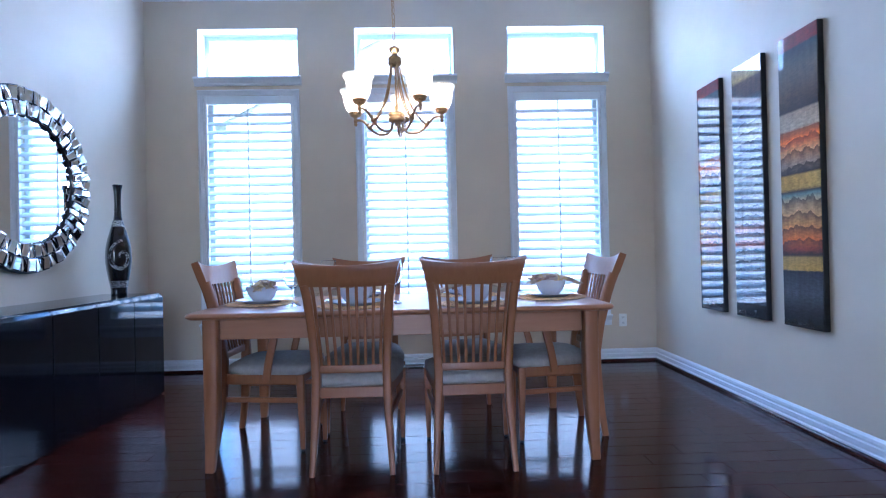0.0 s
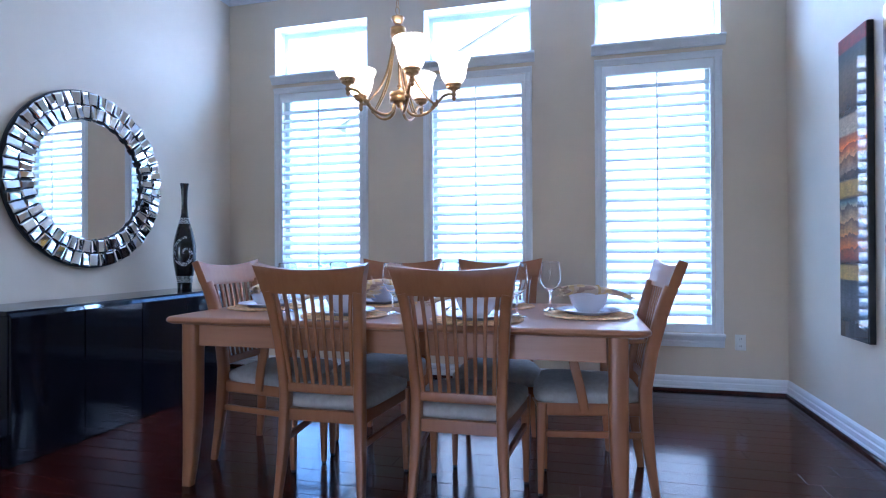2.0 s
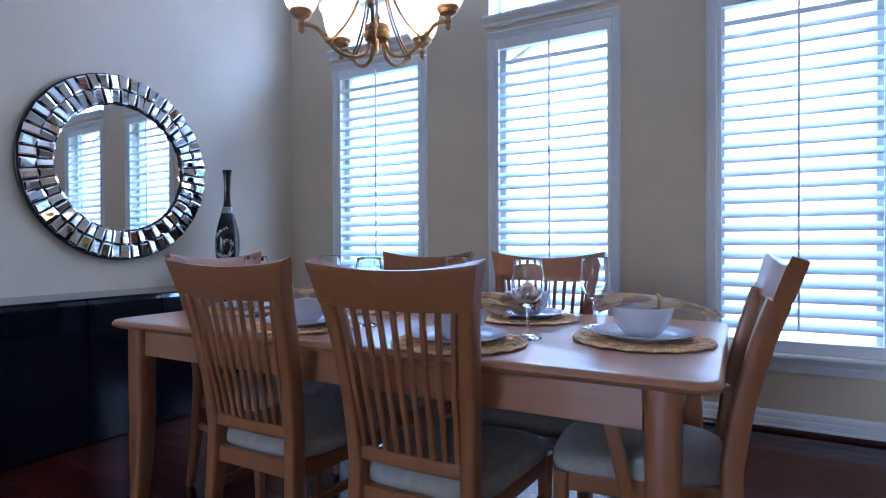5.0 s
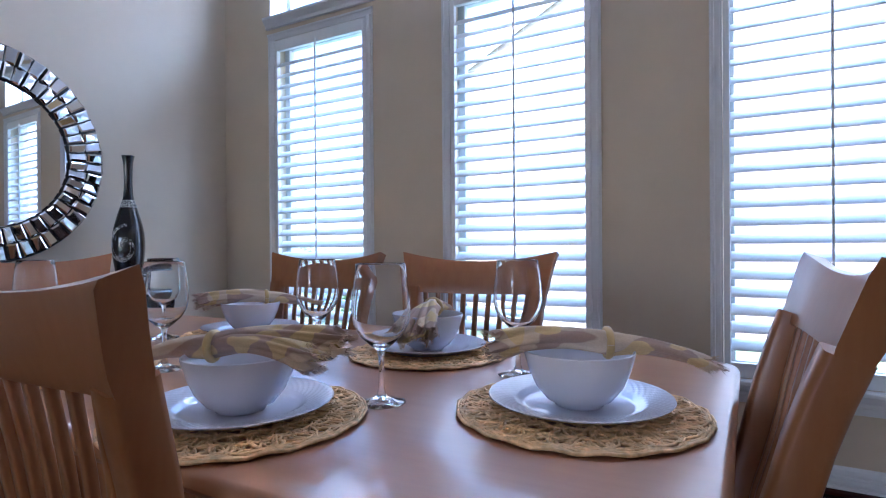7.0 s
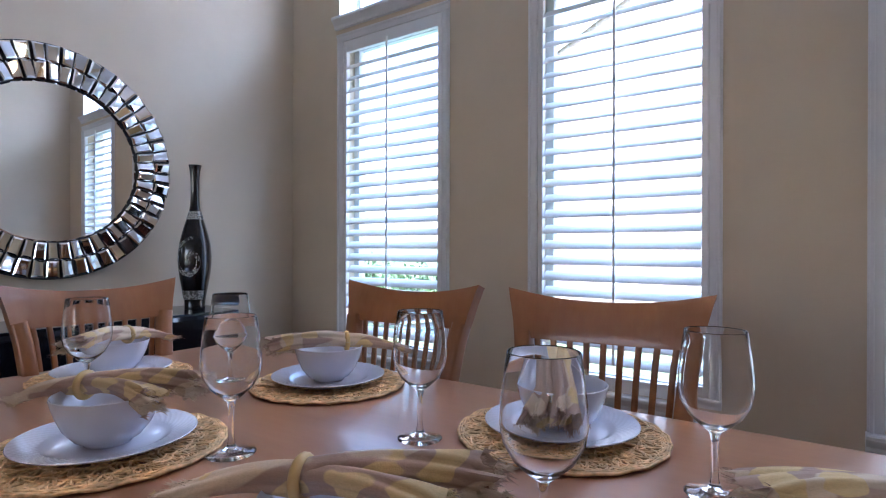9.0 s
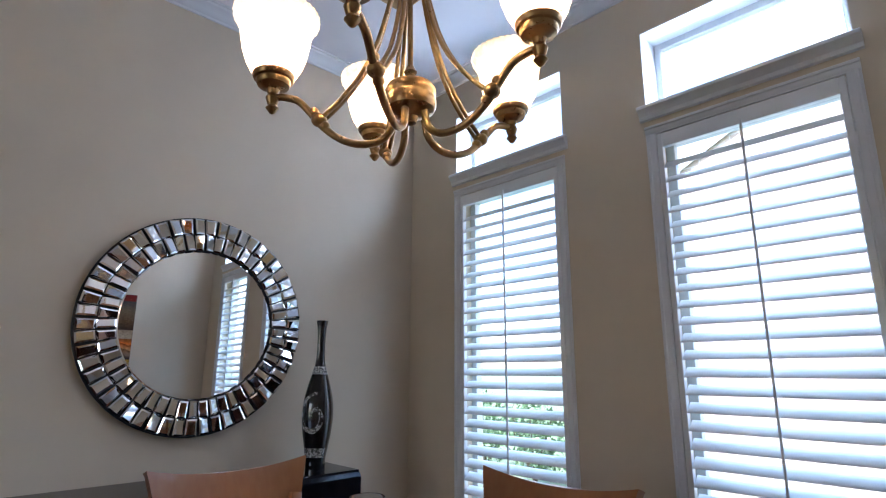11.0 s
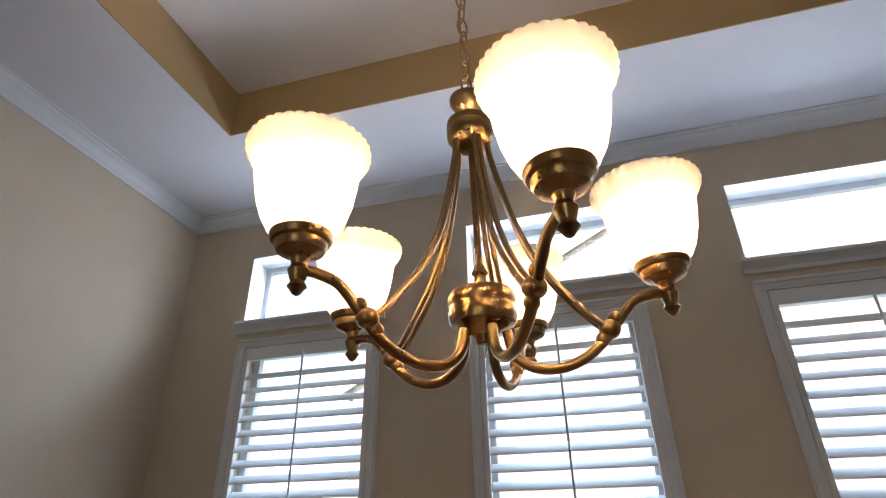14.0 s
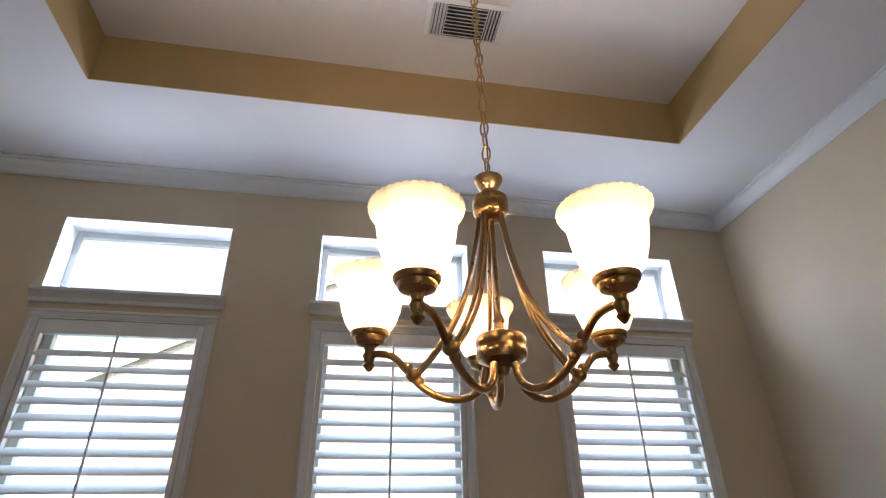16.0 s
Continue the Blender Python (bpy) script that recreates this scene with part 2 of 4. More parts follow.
# crown moulding and baseboard, mitred round the room
CROWN = [(0, 0), (0, -0.088), (0.010, -0.088), (0.014, -0.076), (0.024, -0.068), (0.034, -0.050), (0.050, -0.034), (0.064, -0.024), (0.068, -0.012), (0.080, -0.010), (0.080, 0)]
BASE = [(0, 0), (0.022, 0), (0.022, 0.030), (0.014, 0.035), (0.014, 0.043), (0.020, 0.047), (0.020, 0.067), (0.012, 0.072), (0.012, 0.080), (0.016, 0.084), (0.014, 0.100), (0.005, 0.111), (0, 0.112)]
SHOE = [(0.0221, 0), (0.038, 0), (0.036, 0.012), (0.030, 0.019), (0.0221, 0.021)]
ring = [((XL, YW), (XR, YW), (0, -1, 0)), ((XR, YW), (XR, YB), (-1, 0, 0)), ((XR, YB), (XL, YB), (0, 1, 0)), ((XL, YB), (XL, YW), (1, 0, 0))]
crown, base, shoe = bmesh.new(), bmesh.new(), bmesh.new()
for a, b, o in ring:
    extrude_profile(crown, CROWN, (*a, ZC), (*b, ZC), o, inset0=1, inset1=1)
    extrude_profile(base, BASE, (*a, 0.0), (*b, 0.0), o, inset0=1, inset1=1)
    extrude_profile(shoe, SHOE, (*a, 0.0), (*b, 0.0), o, inset0=1, inset1=1)
structure("trim_crown", crown, trim_paint, "white painted crown moulding", 30)
structure("baseboard", base, trim_paint, "white painted ribbed baseboard", 30)
structure("trim_shoe", shoe, floor_wood, "dark wood shoe moulding along the baseboard", 30)
floor = structure("floor", boxes((XL - 0.15, XR + 0.15, YB - 0.15, YW + WALL_T, -0.12, -0.004)), floor_gap, "dark cherry plank floor with a glossy finish")

# ---- windows ----
m, t, b = nodes_of("window_glass")
for n in list(t.nodes):
    if n.type != "OUTPUT_MATERIAL":
        t.nodes.remove(n)
tr = t.nodes.new("ShaderNodeBsdfTransparent")
tr.inputs[0].default_value = (0.95, 0.97, 0.97, 1)
gl = t.nodes.new("ShaderNodeBsdfGlossy")
gl.inputs["Roughness"].default_value = 0.02
fr = t.nodes.new("ShaderNodeFresnel")
mx = t.nodes.new("ShaderNodeMixShader")
t.links.new(fr.outputs[0], mx.inputs[0])
t.links.new(tr.outputs[0], mx.inputs[1])
t.links.new(gl.outputs[0], mx.inputs[2])
t.links.new(mx.outputs[0], t.nodes["Material Output"].inputs[0])
window_glass = m

CASING = [(0, 0), (0, 0.052), (0.010, 0.052), (0.014, 0.046), (0.022, 0.044), (0.022, 0.034), (0.016, 0.030), (0.014, 0.012), (0.010, 0.006), (0.010, 0)]
SILL = [(0, 0), (0.050, 0), (0.054, -0.006), (0.054, -0.018), (0.050, -0.022), (0.036, -0.024), (0.030, -0.040), (0.022, -0.052), (0.022, -0.066), (0.014, -0.070), (0.012, -0.100), (0.0, -0.104)]
HEAD_SILL = [(0, 0), (0.044, 0), (0.048, -0.005), (0.048, -0.020), (0.040, -0.026), (0.030, -0.040), (0.020, -0.052), (0.018, -0.072), (0.0, -0.076)]
N_LOUVERS, LOUVER_LOW, LOUVER_STEP = 23, 0.576, 0.0783


def sheet(x0, x1, y, z0, z1):
    """A pane of glass that faces the room."""
    bm = bmesh.new()
    bm.faces.new([bm.verts.new(p) for p in ((x0, y, z0), (x1, y, z0), (x1, y, z1), (x0, y, z1))])
    return bm


def louver_mesh():
    bm = bmesh.new()
    prof = []
    for i in range(12):
        a = 2 * math.pi * i / 12
        prof.append((0.0340 * math.cos(a), 0.0047 * math.sin(a)))
    th = radians(-43)
    pr = [(u * math.cos(th) - v * math.sin(th), u * math.sin(th) + v * math.cos(th)) for u, v in prof]
    # negative y is the room side, whose edge hangs low
    extrude_profile(bm, pr, (-0.369, 0, 0), (0.369, 0, 0), (0, -1, 0))
    me_ob = part("louver", bm, shutter_paint, None, "", 40)
    return me_ob


def window(k, cx):
    w = thing("window_%d" % k, "tall window behind white plantation shutters with tilted louvers", "window", "", pose(cx, YW, 0), "structure")
    hw, z0, z1 = LOW_HALF, 0.43, LOW_Z1
    bm = bmesh.new()
    extrude_profile(bm, CASING, (-hw, 0, z0), (-hw, 0, z1), (0, -1, 0), (-1, 0, 0), 0, 0)
    extrude_profile(bm, CASING, (hw, 0, z1), (hw, 0, z0), (0, -1, 0), (1, 0, 0), 0, 0)
    extrude_profile(bm, [(o * 1.05, h) for o, h in CASING], (-hw - 0.053, 0, z1), (hw + 0.053, 0, z1), (0, -1, 0), (0, 0, 1))
    part("casing", bm, trim_paint, w, "", 30)
    bm = bmesh.new()
    extrude_profile(bm, SILL, (-hw - 0.056, 0, z0), (hw + 0.056, 0, z0), (0, -1, 0))
    part("window_sill", bm, trim_paint, w, "white moulded sill and apron", 30)
    # shutter panel: stiles and rails round the louvers
    pan = part("shutter_panel", boxes((-hw + 0.003, -0.371, -0.008, 0.022, z0 + 0.004, z1 - 0.004), (0.371, hw - 0.003, -0.008, 0.022, z0 + 0.004, z1 - 0.004),
                                      (-0.371, 0.371, -0.008, 0.022, 2.392, z1 - 0.004), (-0.371, 0.371, -0.008, 0.022, z0 + 0.004, 0.498), bevel=0.002), shutter_paint, w)
    for i in range(N_LOUVERS):
        o = LOUVER.copy()
        scene.collection.objects.link(o)
        o.parent = pan
        jig = random.Random(k * 100 + i).uniform(-1.2, 1.2)
        o.matrix_basis = pose(0, 0.014, LOUVER_LOW + i * LOUVER_STEP, jig)
    bm = boxes((-0.0055, 0.0055, -0.037, -0.026, 0.56, 2.41), bevel=0.003)
    part("tilt_rod", bm, shutter_paint, pan)
    for hz in (0.72, 1.45, 2.18):
        bm = bmesh.new()
        sweep(bm, [(hw + 0.001, -0.014, hz - 0.032), (hw + 0.001, -0.014, hz + 0.032)], 0.005, 8)
        part("hinge", bm, shutter_paint, pan)
    # outer sash and pane
    f = part("window_frame", boxes((-hw, -hw + 0.045, 0.095, 0.140, 0.44, z1), (hw - 0.045, hw, 0.095, 0.140, 0.44, z1), (-hw + 0.045, hw - 0.045, 0.095, 0.140, 0.44, 0.49),
                                   (-hw + 0.045, hw - 0.045, 0.095, 0.140, z1 - 0.045, z1), bevel=0.003), vinyl, w)
    for a, c in ((0.49, z1 - 0.045),):
        p = part("pane", sheet(-hw + 0.045, hw - 0.045, 0.117, a, c), window_glass, f)
        p.visible_shadow = False


def transom(k, cx):
    w = thing("window_%d" % k, "shallow transom window with clear glass and a moulded white sill", "window", "", pose(cx, YW, 0), "structure")
    hw, z0, z1 = TOP_HALF, TOP_Z0, TOP_Z1
    e = 0.005
    part("reveal", boxes((-hw, -hw + e, 0.001, 0.168, z0, z1), (hw - e, hw, 0.001, 0.168, z0, z1), (-hw + e, hw - e, 0.001, 0.168, z1 - e, z1), (-hw + e, hw - e, 0.001, 0.168, z0, z0 + e)), trim_paint, w)
    bm = bmesh.new()
    extrude_profile(bm, HEAD_SILL, (-hw - 0.028, 0, z0 + 0.006), (hw + 0.028, 0, z0 + 0.006), (0, -1, 0))
    part("window_sill", bm, trim_paint, w, "white moulded sill", 30)
    f = part("window_frame", boxes((-hw + e, -hw + 0.040, 0.160, 0.196, z0 + e, z1 - e), (hw - 0.040, hw - e, 0.160, 0.196, z0 + e, z1 - e), (-hw + 0.040, hw - 0.040, 0.160, 0.196, z0 + e, z0 + 0.030),
                                   (-hw + 0.040, hw - 0.040, 0.160, 0.196, z1 - 0.044, z1 - e), bevel=0.003), vinyl, w)
    p = part("pane", sheet(-hw + 0.040, hw - 0.040, 0.180, z0 + 0.030, z1 - 0.044), window_glass, f)
    p.visible_shadow = False


LOUVER = louver_mesh()
for k, cx in enumerate(WINDOWS):
    window(k + 1, cx)
    transom(k + 4, cx)
bpy.data.objects.remove(LOUVER)

# ---- outdoors ----
grass = simple("grass", (0.12, 0.17, 0.08), 0.9, vary=0.4, scale=4)
shingle = simple("shingle", (0.50, 0.47, 0.45), 0.9, vary=0.25, scale=6)
leaf_mat = simple("leaf", (0.12, 0.20, 0.09), 0.6, vary=0.4, scale=20)
bark = simple("bark", (0.10, 0.07, 0.05), 0.9, vary=0.3)
bm = bmesh.new()
for x0, x1, y0, y1 in ((-400, 400, YW + WALL_T, 800), (-400, 400, -400, YB - 0.15), (-400, XL - 0.15, YB - 0.15, YW + WALL_T), (XR + 0.15, 400, YB - 0.15, YW + WALL_T)):
    vs = [bm.verts.new(p) for p in ((x0, y0, -0.25), (x1, y0, -0.25), (x1, y1, -0.25), (x0, y1, -0.25))]
    bm.faces.new(vs)
bmesh.ops.remove_doubles(bm, verts=bm.verts, dist=0.001)
tagged(part("ground", bm, grass), "green lawn between the houses", "lawn", "", "structure")

# ---- dining table ----
def dining_table(at):
    t = thing("dining_table", "rectangular maple dining table with tapered legs, set for six", "table", "", at)
    hx, hy = 1.034, 0.488
    bm = bmesh.new()
    pts = []
    r = 0.055
    for cx, cy, a0 in ((hx - r, hy - r, 0), (-hx + r, hy - r, 90), (-hx + r, -hy + r, 180), (hx - r, -hy + r, 270)):
        for i in range(7):
            a = radians(a0 + 15 * i)
            pts.append((cx + r * math.cos(a), cy + r * math.sin(a)))
    layers = []
    for inset, z in ((0.014, 0.727), (0.004, 0.733), (0.0, 0.741), (0.002, 0.749), (0.007, 0.755), (0.014, 0.757)):
        layers.append([bm.verts.new((x * (1 - inset / hx), y * (1 - inset / hy), z)) for x, y in pts])
    n = len(pts)
    for a, b in zip(layers, layers[1:]):
        for i in range(n):
            bm.faces.new((a[i], a[(i + 1) % n], b[(i + 1) % n], b[i]))
    bm.faces.new(layers[0][::-1])
    bm.faces.new(layers[-1])
    part("tabletop", bm, maple_top, t, "", 35)
    for y in (-0.435, 0.415):
        part("apron", boxes((-0.875, 0.875, y, y + 0.02, 0.627, 0.727), bevel=0.002), maple_top, t)
    for x in (-0.94, 0.92):
        part("apron", boxes((x, x + 0.02, -0.38, 0.38, 0.627, 0.727), bevel=0.002), maple_top, t)
    for sx in (-1, 1):
        for sy in (-1, 1):
            bm = bmesh.new()
            pts, fl = [], []
            for z, w, o in ((0.727, 0.037, 0), (0.60, 0.037, 0), (0.42, 0.036, 0.0), (0.25, 0.033, 0.002), (0.12, 0.027, 0.006), (0.0, 0.021, 0.012)):
                pts.append((sx * (0.916 + o), sy * (0.421 + 1.6 * o), z))
                fl.append((w, w))
            sweep(bm, pts, 0, 12, (0, 1, 0), fl)
            part("leg", bm, maple, t, "", 50)
    return t


TABLE = pose(0.183, 3.353, 0, 0, 0, 0.35)
dining_table(TABLE)


# ---- dining chairs ----
def back_half(z):
    """Half the width of the chair's back at a height."""
    pts = ((0.0, 0.204), (0.25, 0.189), (0.45, 0.182), (0.55, 0.186), (0.70, 0.195), (0.85, 0.208), (0.93, 0.222), (1.01, 0.243))
    for (a, u), (b, v) in zip(pts, pts[1:]):
        if z <= b:
            return u + (v - u) * (z - a) / (b - a)
    return pts[-1][1]


def back_depth(z):
    pts = ((0.0, -0.262), (0.15, -0.240), (0.30, -0.226), (0.45, -0.220), (0.60, -0.232), (0.80, -0.270), (1.01, -0.331))
    for (a, u), (b, v) in zip(pts, pts[1:]):
        if z <= b:
            return u + (v - u) * (z - a) / (b - a)
    return pts[-1][1]


def bow(x):
    return -0.017 * (1 - min(1, (x / 0.24) ** 2))


def dining_chair(arms, label, at, lean=0.0):
    c = thing("armchair" if arms else "dining_chair", label, "chair", "chairs round the table", at)
    def depth(z):
        return back_depth(z) - lean * max(0.0, (z - 0.42) / 0.58)

    # two back posts, swept from the floor to the crest
    for s in (-1, 1):
        bm = bmesh.new()
        zs = [0, 0.06, 0.14, 0.22, 0.30, 0.38, 0.46, 0.54, 0.62, 0.70, 0.78, 0.84, 0.892]
        pts = [(s * (back_half(z) - 0.018), depth(z), z) for z in zs]
        fl = [(0.012 + 0.008 * min(1, z / 0.3), 0.016 + 0.011 * min(1, z / 0.3)) for z in zs]
        sweep(bm, pts, 0, 12, (0, 1, 0), fl)
        part("back_post", bm, maple, c, "", 50)
    # crest rail: wide, bowed, with flared ends that rise
    bm = bmesh.new()
    nx, nz = 16, 6
    grid = {}
    for side in (0, 1):
        for i in range(nx + 1):
            u = -1 + 2 * i / nx
            for j in range(nz + 1):
                v = j / nz
                top = 0.974 + 0.030 * abs(u) ** 2.2
                bot = 0.880 - 0.004 * (1 - u * u)
                z = bot + (top - bot) * v
                x = u * (back_half(z) + 0.002)
                th = 0.012 if 0 < v < 1 else 0.009
                if side == 1 and v == 1:
                    z -= 0.012 * u * u
                y = depth(z) + bow(x) + (th + 0.009 * u ** 4 if side == 0 else -th - 0.012 * u ** 4)
                grid[side, i, j] = bm.verts.new((x, y, z))
    for i in range(nx):
        for j in range(nz):
            bm.faces.new((grid[0, i, j], grid[0, i, j + 1], grid[0, i + 1, j + 1], grid[0, i + 1, j]))
            bm.faces.new((grid[1, i, j], grid[1, i + 1, j], grid[1, i + 1, j + 1], grid[1, i, j + 1]))
    for i in range(nx):
        for j in (0, nz):
            bm.faces.new((grid[0, i, j], grid[0, i + 1, j], grid[1, i + 1, j], grid[1, i, j]))
    for j in range(nz):
        for i in (0, nx):
            bm.faces.new((grid[0, i, j], grid[0, i, j + 1], grid[1, i, j + 1], grid[1, i, j]))
    part("crest_rail", bm, maple, c, "", 40)
    # lower back rail
    bm = bmesh.new()
    pts = [(-0.158 + 0.316 * i / 8, depth(0.49) + bow(-0.158 + 0.316 * i / 8) * 0.6, 0.488) for i in range(9)]
    sweep(bm, pts, 0, 12, (0, 0, 1), [(0.010, 0.019)] * 9)
    part("back_rail", bm, maple, c, "", 50)
    # nine slim spindles
    for k in range(9):
        u = -1 + 2 * (k + 0.5) / 9
        bm = bmesh.new()
        pts, fl = [], []
        for i in range(9):
            z = 0.501 + (0.884 - 0.501) * i / 8
            x = u * (back_half(z) - 0.030)
            y = depth(z) + bow(x) * (0.6 + 0.4 * i / 8) - 0.012 * math.sin(math.pi * i / 8)
            pts.append((x, y, z))
            fl.append((0.0072, 0.006))
        sweep(bm, pts, 0, 8, (0, 1, 0), fl)
        part("spindle", bm, maple, c, "", 60)
    # seat frame
    f = 0.235
    part("seat_rail", boxes((-0.165, 0.165, -0.230, -0.206, 0.350, 0.400), bevel=0.003), maple, c)
    part("seat_rail", boxes((-0.200, 0.200, f - 0.045, f - 0.023, 0.345, 0.400), bevel=0.003), maple, c)
    for s in (-1, 1):
        bm = bmesh.new()
        sweep(bm, [(s * 0.168, -0.205, 0.372), (s * 0.212, f - 0.03, 0.372)], 0, 12, (0, 0, 1), [(0.011, 0.028)] * 2)
        part("seat_rail", bm, maple, c, "", 50)
        bm = bmesh.new()
        sweep(bm, [(s * 0.172, -0.222, 0.265), (s * 0.212, f - 0.03, 0.265)], 0, 12, (0, 0, 1), [(0.009, 0.014)] * 2)
        part("stretcher", bm, maple, c, "", 50)
        bm = bmesh.new()
        zs = (0.400, 0.36, 0.24, 0.12, 0.012)
        sweep(bm, [(s * (0.212 + 0.004 * (0.43 - z)), f - 0.03 + 0.02 * (0.43 - z), z) for z in zs], 0, 12, (0, 1, 0), [(0.011 + 0.012 * z / 0.43, 0.011 + 0.012 * z / 0.43) for z in zs])
        leg = part("leg", bm, maple, c, "", 50)
        bm = bmesh.new()
        sweep(bm, [(s * 0.2138, f - 0.0215, 0.0), (s * 0.2138, f - 0.0215, 0.013)], 0.010, 10)
        part("glide", bm, black_paint, leg, "dark round glide")
    # padded seat
    bm = bmesh.new()
    nu, nv = 18, 18
    rows = []
    for j in range(nv + 1):
        v = j / nv
        row = []
        for i in range(nu + 1):
            u = -1 + 2 * i / nu
            yy = -0.212 + v * 0.455
            half = 0.185 + 0.055 * v
            su, sv = abs(u), abs(2 * v - 1)
            edge = max(su, sv)
            r4 = (su ** 6 + sv ** 6) ** (1 / 6)
            k = edge / r4 if r4 > 1e-6 else 1.0
            x = u * half * k
            y = 0.0155 + (yy - 0.0155) * k
            z = 0.466 - 0.030 * (edge ** 5) + 0.006 * (1 - edge ** 2)
            row.append(bm.verts.new((x, y, z)))
        rows.append(row)
    for j in range(nv):
        for i in range(nu):
            bm.faces.new((rows[j][i], rows[j][i + 1], rows[j + 1][i + 1], rows[j + 1][i]))
    rim = [rows[0][i] for i in range(nu)] + [rows[j][nu] for j in range(nv)] + [rows[nv][nu - i] for i in range(nu)] + [rows[nv - j][0] for j in range(nv)]
    lo = [bm.verts.new((q.co.x * 1.006, 0.0155 + (q.co.y - 0.0155) * 1.006, 0.413)) for q in rim]
    lo2 = [bm.verts.new((q.co.x * 0.985, 0.0155 + (q.co.y - 0.0155) * 0.985, 0.400)) for q in rim]
    n = len(rim)
    for A, B in ((rim, lo), (lo, lo2)):
        for i in range(n):
            bm.faces.new((A[i], B[i], B[(i + 1) % n], A[(i + 1) % n]))
    bm.faces.new(lo2)
    part("seat", bm, seat_fabric, c, "padded grey fabric seat", 70)
    if arms:
        for s in (-1, 1):
            bm = bmesh.new()
            pts = smooth_curve([(s * 0.178, -0.215, 0.665), (s * 0.205, -0.10, 0.660), (s * 0.232, 0.02, 0.662), (s * 0.238, 0.085, 0.655), (s * 0.236, 0.10, 0.640)], 5)
            sweep(bm, pts, 0, 12, (0, 0, 1), [(0.019, 0.010)] * len(pts))
            part("armrest", bm, maple, c, "", 50)
            bm = bmesh.new()
            pts = smooth_curve([(s * 0.236, 0.085, 0.655), (s * 0.240, 0.075, 0.58), (s * 0.238, 0.050, 0.48), (s * 0.226, 0.03, 0.375)], 4)
            sweep(bm, pts, 0, 12, (0, 1, 0), [(0.010, 0.020)] * len(pts))
            part("arm_post", bm, maple, c, "", 50)
    return c


side = dining_chair(False, "maple side chair with slatted back and grey padded seat", pose(-0.055, 3.075, 0))
for x, y, r in ((0.515, 3.067, 0.6), (0.556, 3.633, 187.7), (-0.067, 3.613, 181.8)):
    copy_thing(side, pose(x, y, 0, 0, 0, r))
dining_chair(True, "maple armchair with slatted back and grey padded seat", pose(0.995, 3.408, 0, 0, 0, 94.0), 0.032)
dining_chair(True, "maple armchair with slatted back and grey padded seat", pose(-0.562, 3.375, 0, 0, 0, -92.5))

# ---- sideboard ----
def sideboard():
    s = thing("sideboard", "low glossy black lacquered sideboard with four handleless doors", "sideboard")
    x0, x1, y0, y1, h = -2.160, -1.722, 2.85, 4.47, 0.762
    part("body", boxes((x0, x1, y0, y1, 0.0, 0.738), bevel=0.003), lacquer, s)
    part("top", boxes((x0, x1 - 0.004, y0, y1, 0.7385, h), bevel=0.004), lacquer, s)
    n = 4
    w = (y1 - y0) / n
    for i in range(n):
        bm = boxes((x1 + 0.0015, x1 + 0.021, y0 + i * w + 0.003, y0 + (i + 1) * w - 0.003, 0.012, 0.752))
        # the door's top edge is chamfered as a grip
        for v in bm.verts:
            if v.co.z > 0.7 and v.co.x > x1 + 0.01:
                v.co.z -= 0.022
        bmesh.ops.bevel(bm, geom=bm.edges[:], offset=0.002, segments=2, affect="EDGES")
        part("door", bm, lacquer, s)
    return s


sideboard()


# ---- round mirror ----
def round_mirror():
    e = thing("wall_mirror", "round wall mirror framed by two rings of small mirror tiles", "mirror", "", pose(XL + 0.015, 3.706, 1.522, 0, 0, -1.4) @ pose(0, 0, 0, 0, 90, 0))
    bm = bmesh.new()
    lathe(bm, [(0, 0.0), (0.572, 0.0), (0.576, 0.004), (0.576, 0.020), (0.572, 0.024), (0.40, 0.026), (0.394, 0.012), (0, 0.012)], 96)
    part("backing", bm, black_paint, e, "black backing disc", 40)
    bm = bmesh.new()
    lathe(bm, [(0.392, 0.0122), (0.392, 0.0155), (0.386, 0.0165), (0, 0.0165)], 96)
    part("mirror_pane", bm, mirror_glass, e, "clear mirror pane")
    rng = random.Random(4)
    n = 54
    tiles = []
    for r0, r1 in ((0.396, 0.480), (0.484, 0.567)):
        bm = bmesh.new()
        a = math.pi / n * 0.86
        lo = [(r0, -r0 * math.tan(a)), (r1, -r1 * math.tan(a)), (r1, r1 * math.tan(a)), (r0, r0 * math.tan(a))]
        cx, cy = (r0 + r1) / 2, 0
        A = [bm.verts.new((x - cx, y, 0)) for x, y in lo]
        B = [bm.verts.new((x - cx, y, 0.007)) for x, y in lo]
        C = [bm.verts.new(((x - cx) * 0.80, y * 0.70, 0.0115)) for x, y in lo]
        for P, Q in ((A, B), (B, C)):
            for i in range(4):
                bm.faces.new((P[i], P[(i + 1) % 4], Q[(i + 1) % 4], Q[i]))
        bm.faces.new(C)
        bm.faces.new(A[::-1])
        tiles.append((part("mirror_tile", bm, tile_mirror, e), cx))
    for k, (tile, cx) in enumerate(tiles):
        for i in range(n):
            o = tile if i == 0 else tile.copy()
            if i:
                scene.collection.objects.link(o)
            ang = 360 * i / n
            tip = (14.0 if (i + k) % 2 else -14.0) + rng.uniform(-2.5, 2.5)
            lean = rng.uniform(-3, 3) + (6 if (i + k) % 2 else -5)
            o.parent = e
            o.matrix_basis = pose(0, 0, 0, 0, 0, ang) @ pose(cx, 0, 0.031 + 0.004 * ((i + k) % 2), tip, lean, 0)
    return e


round_mirror()

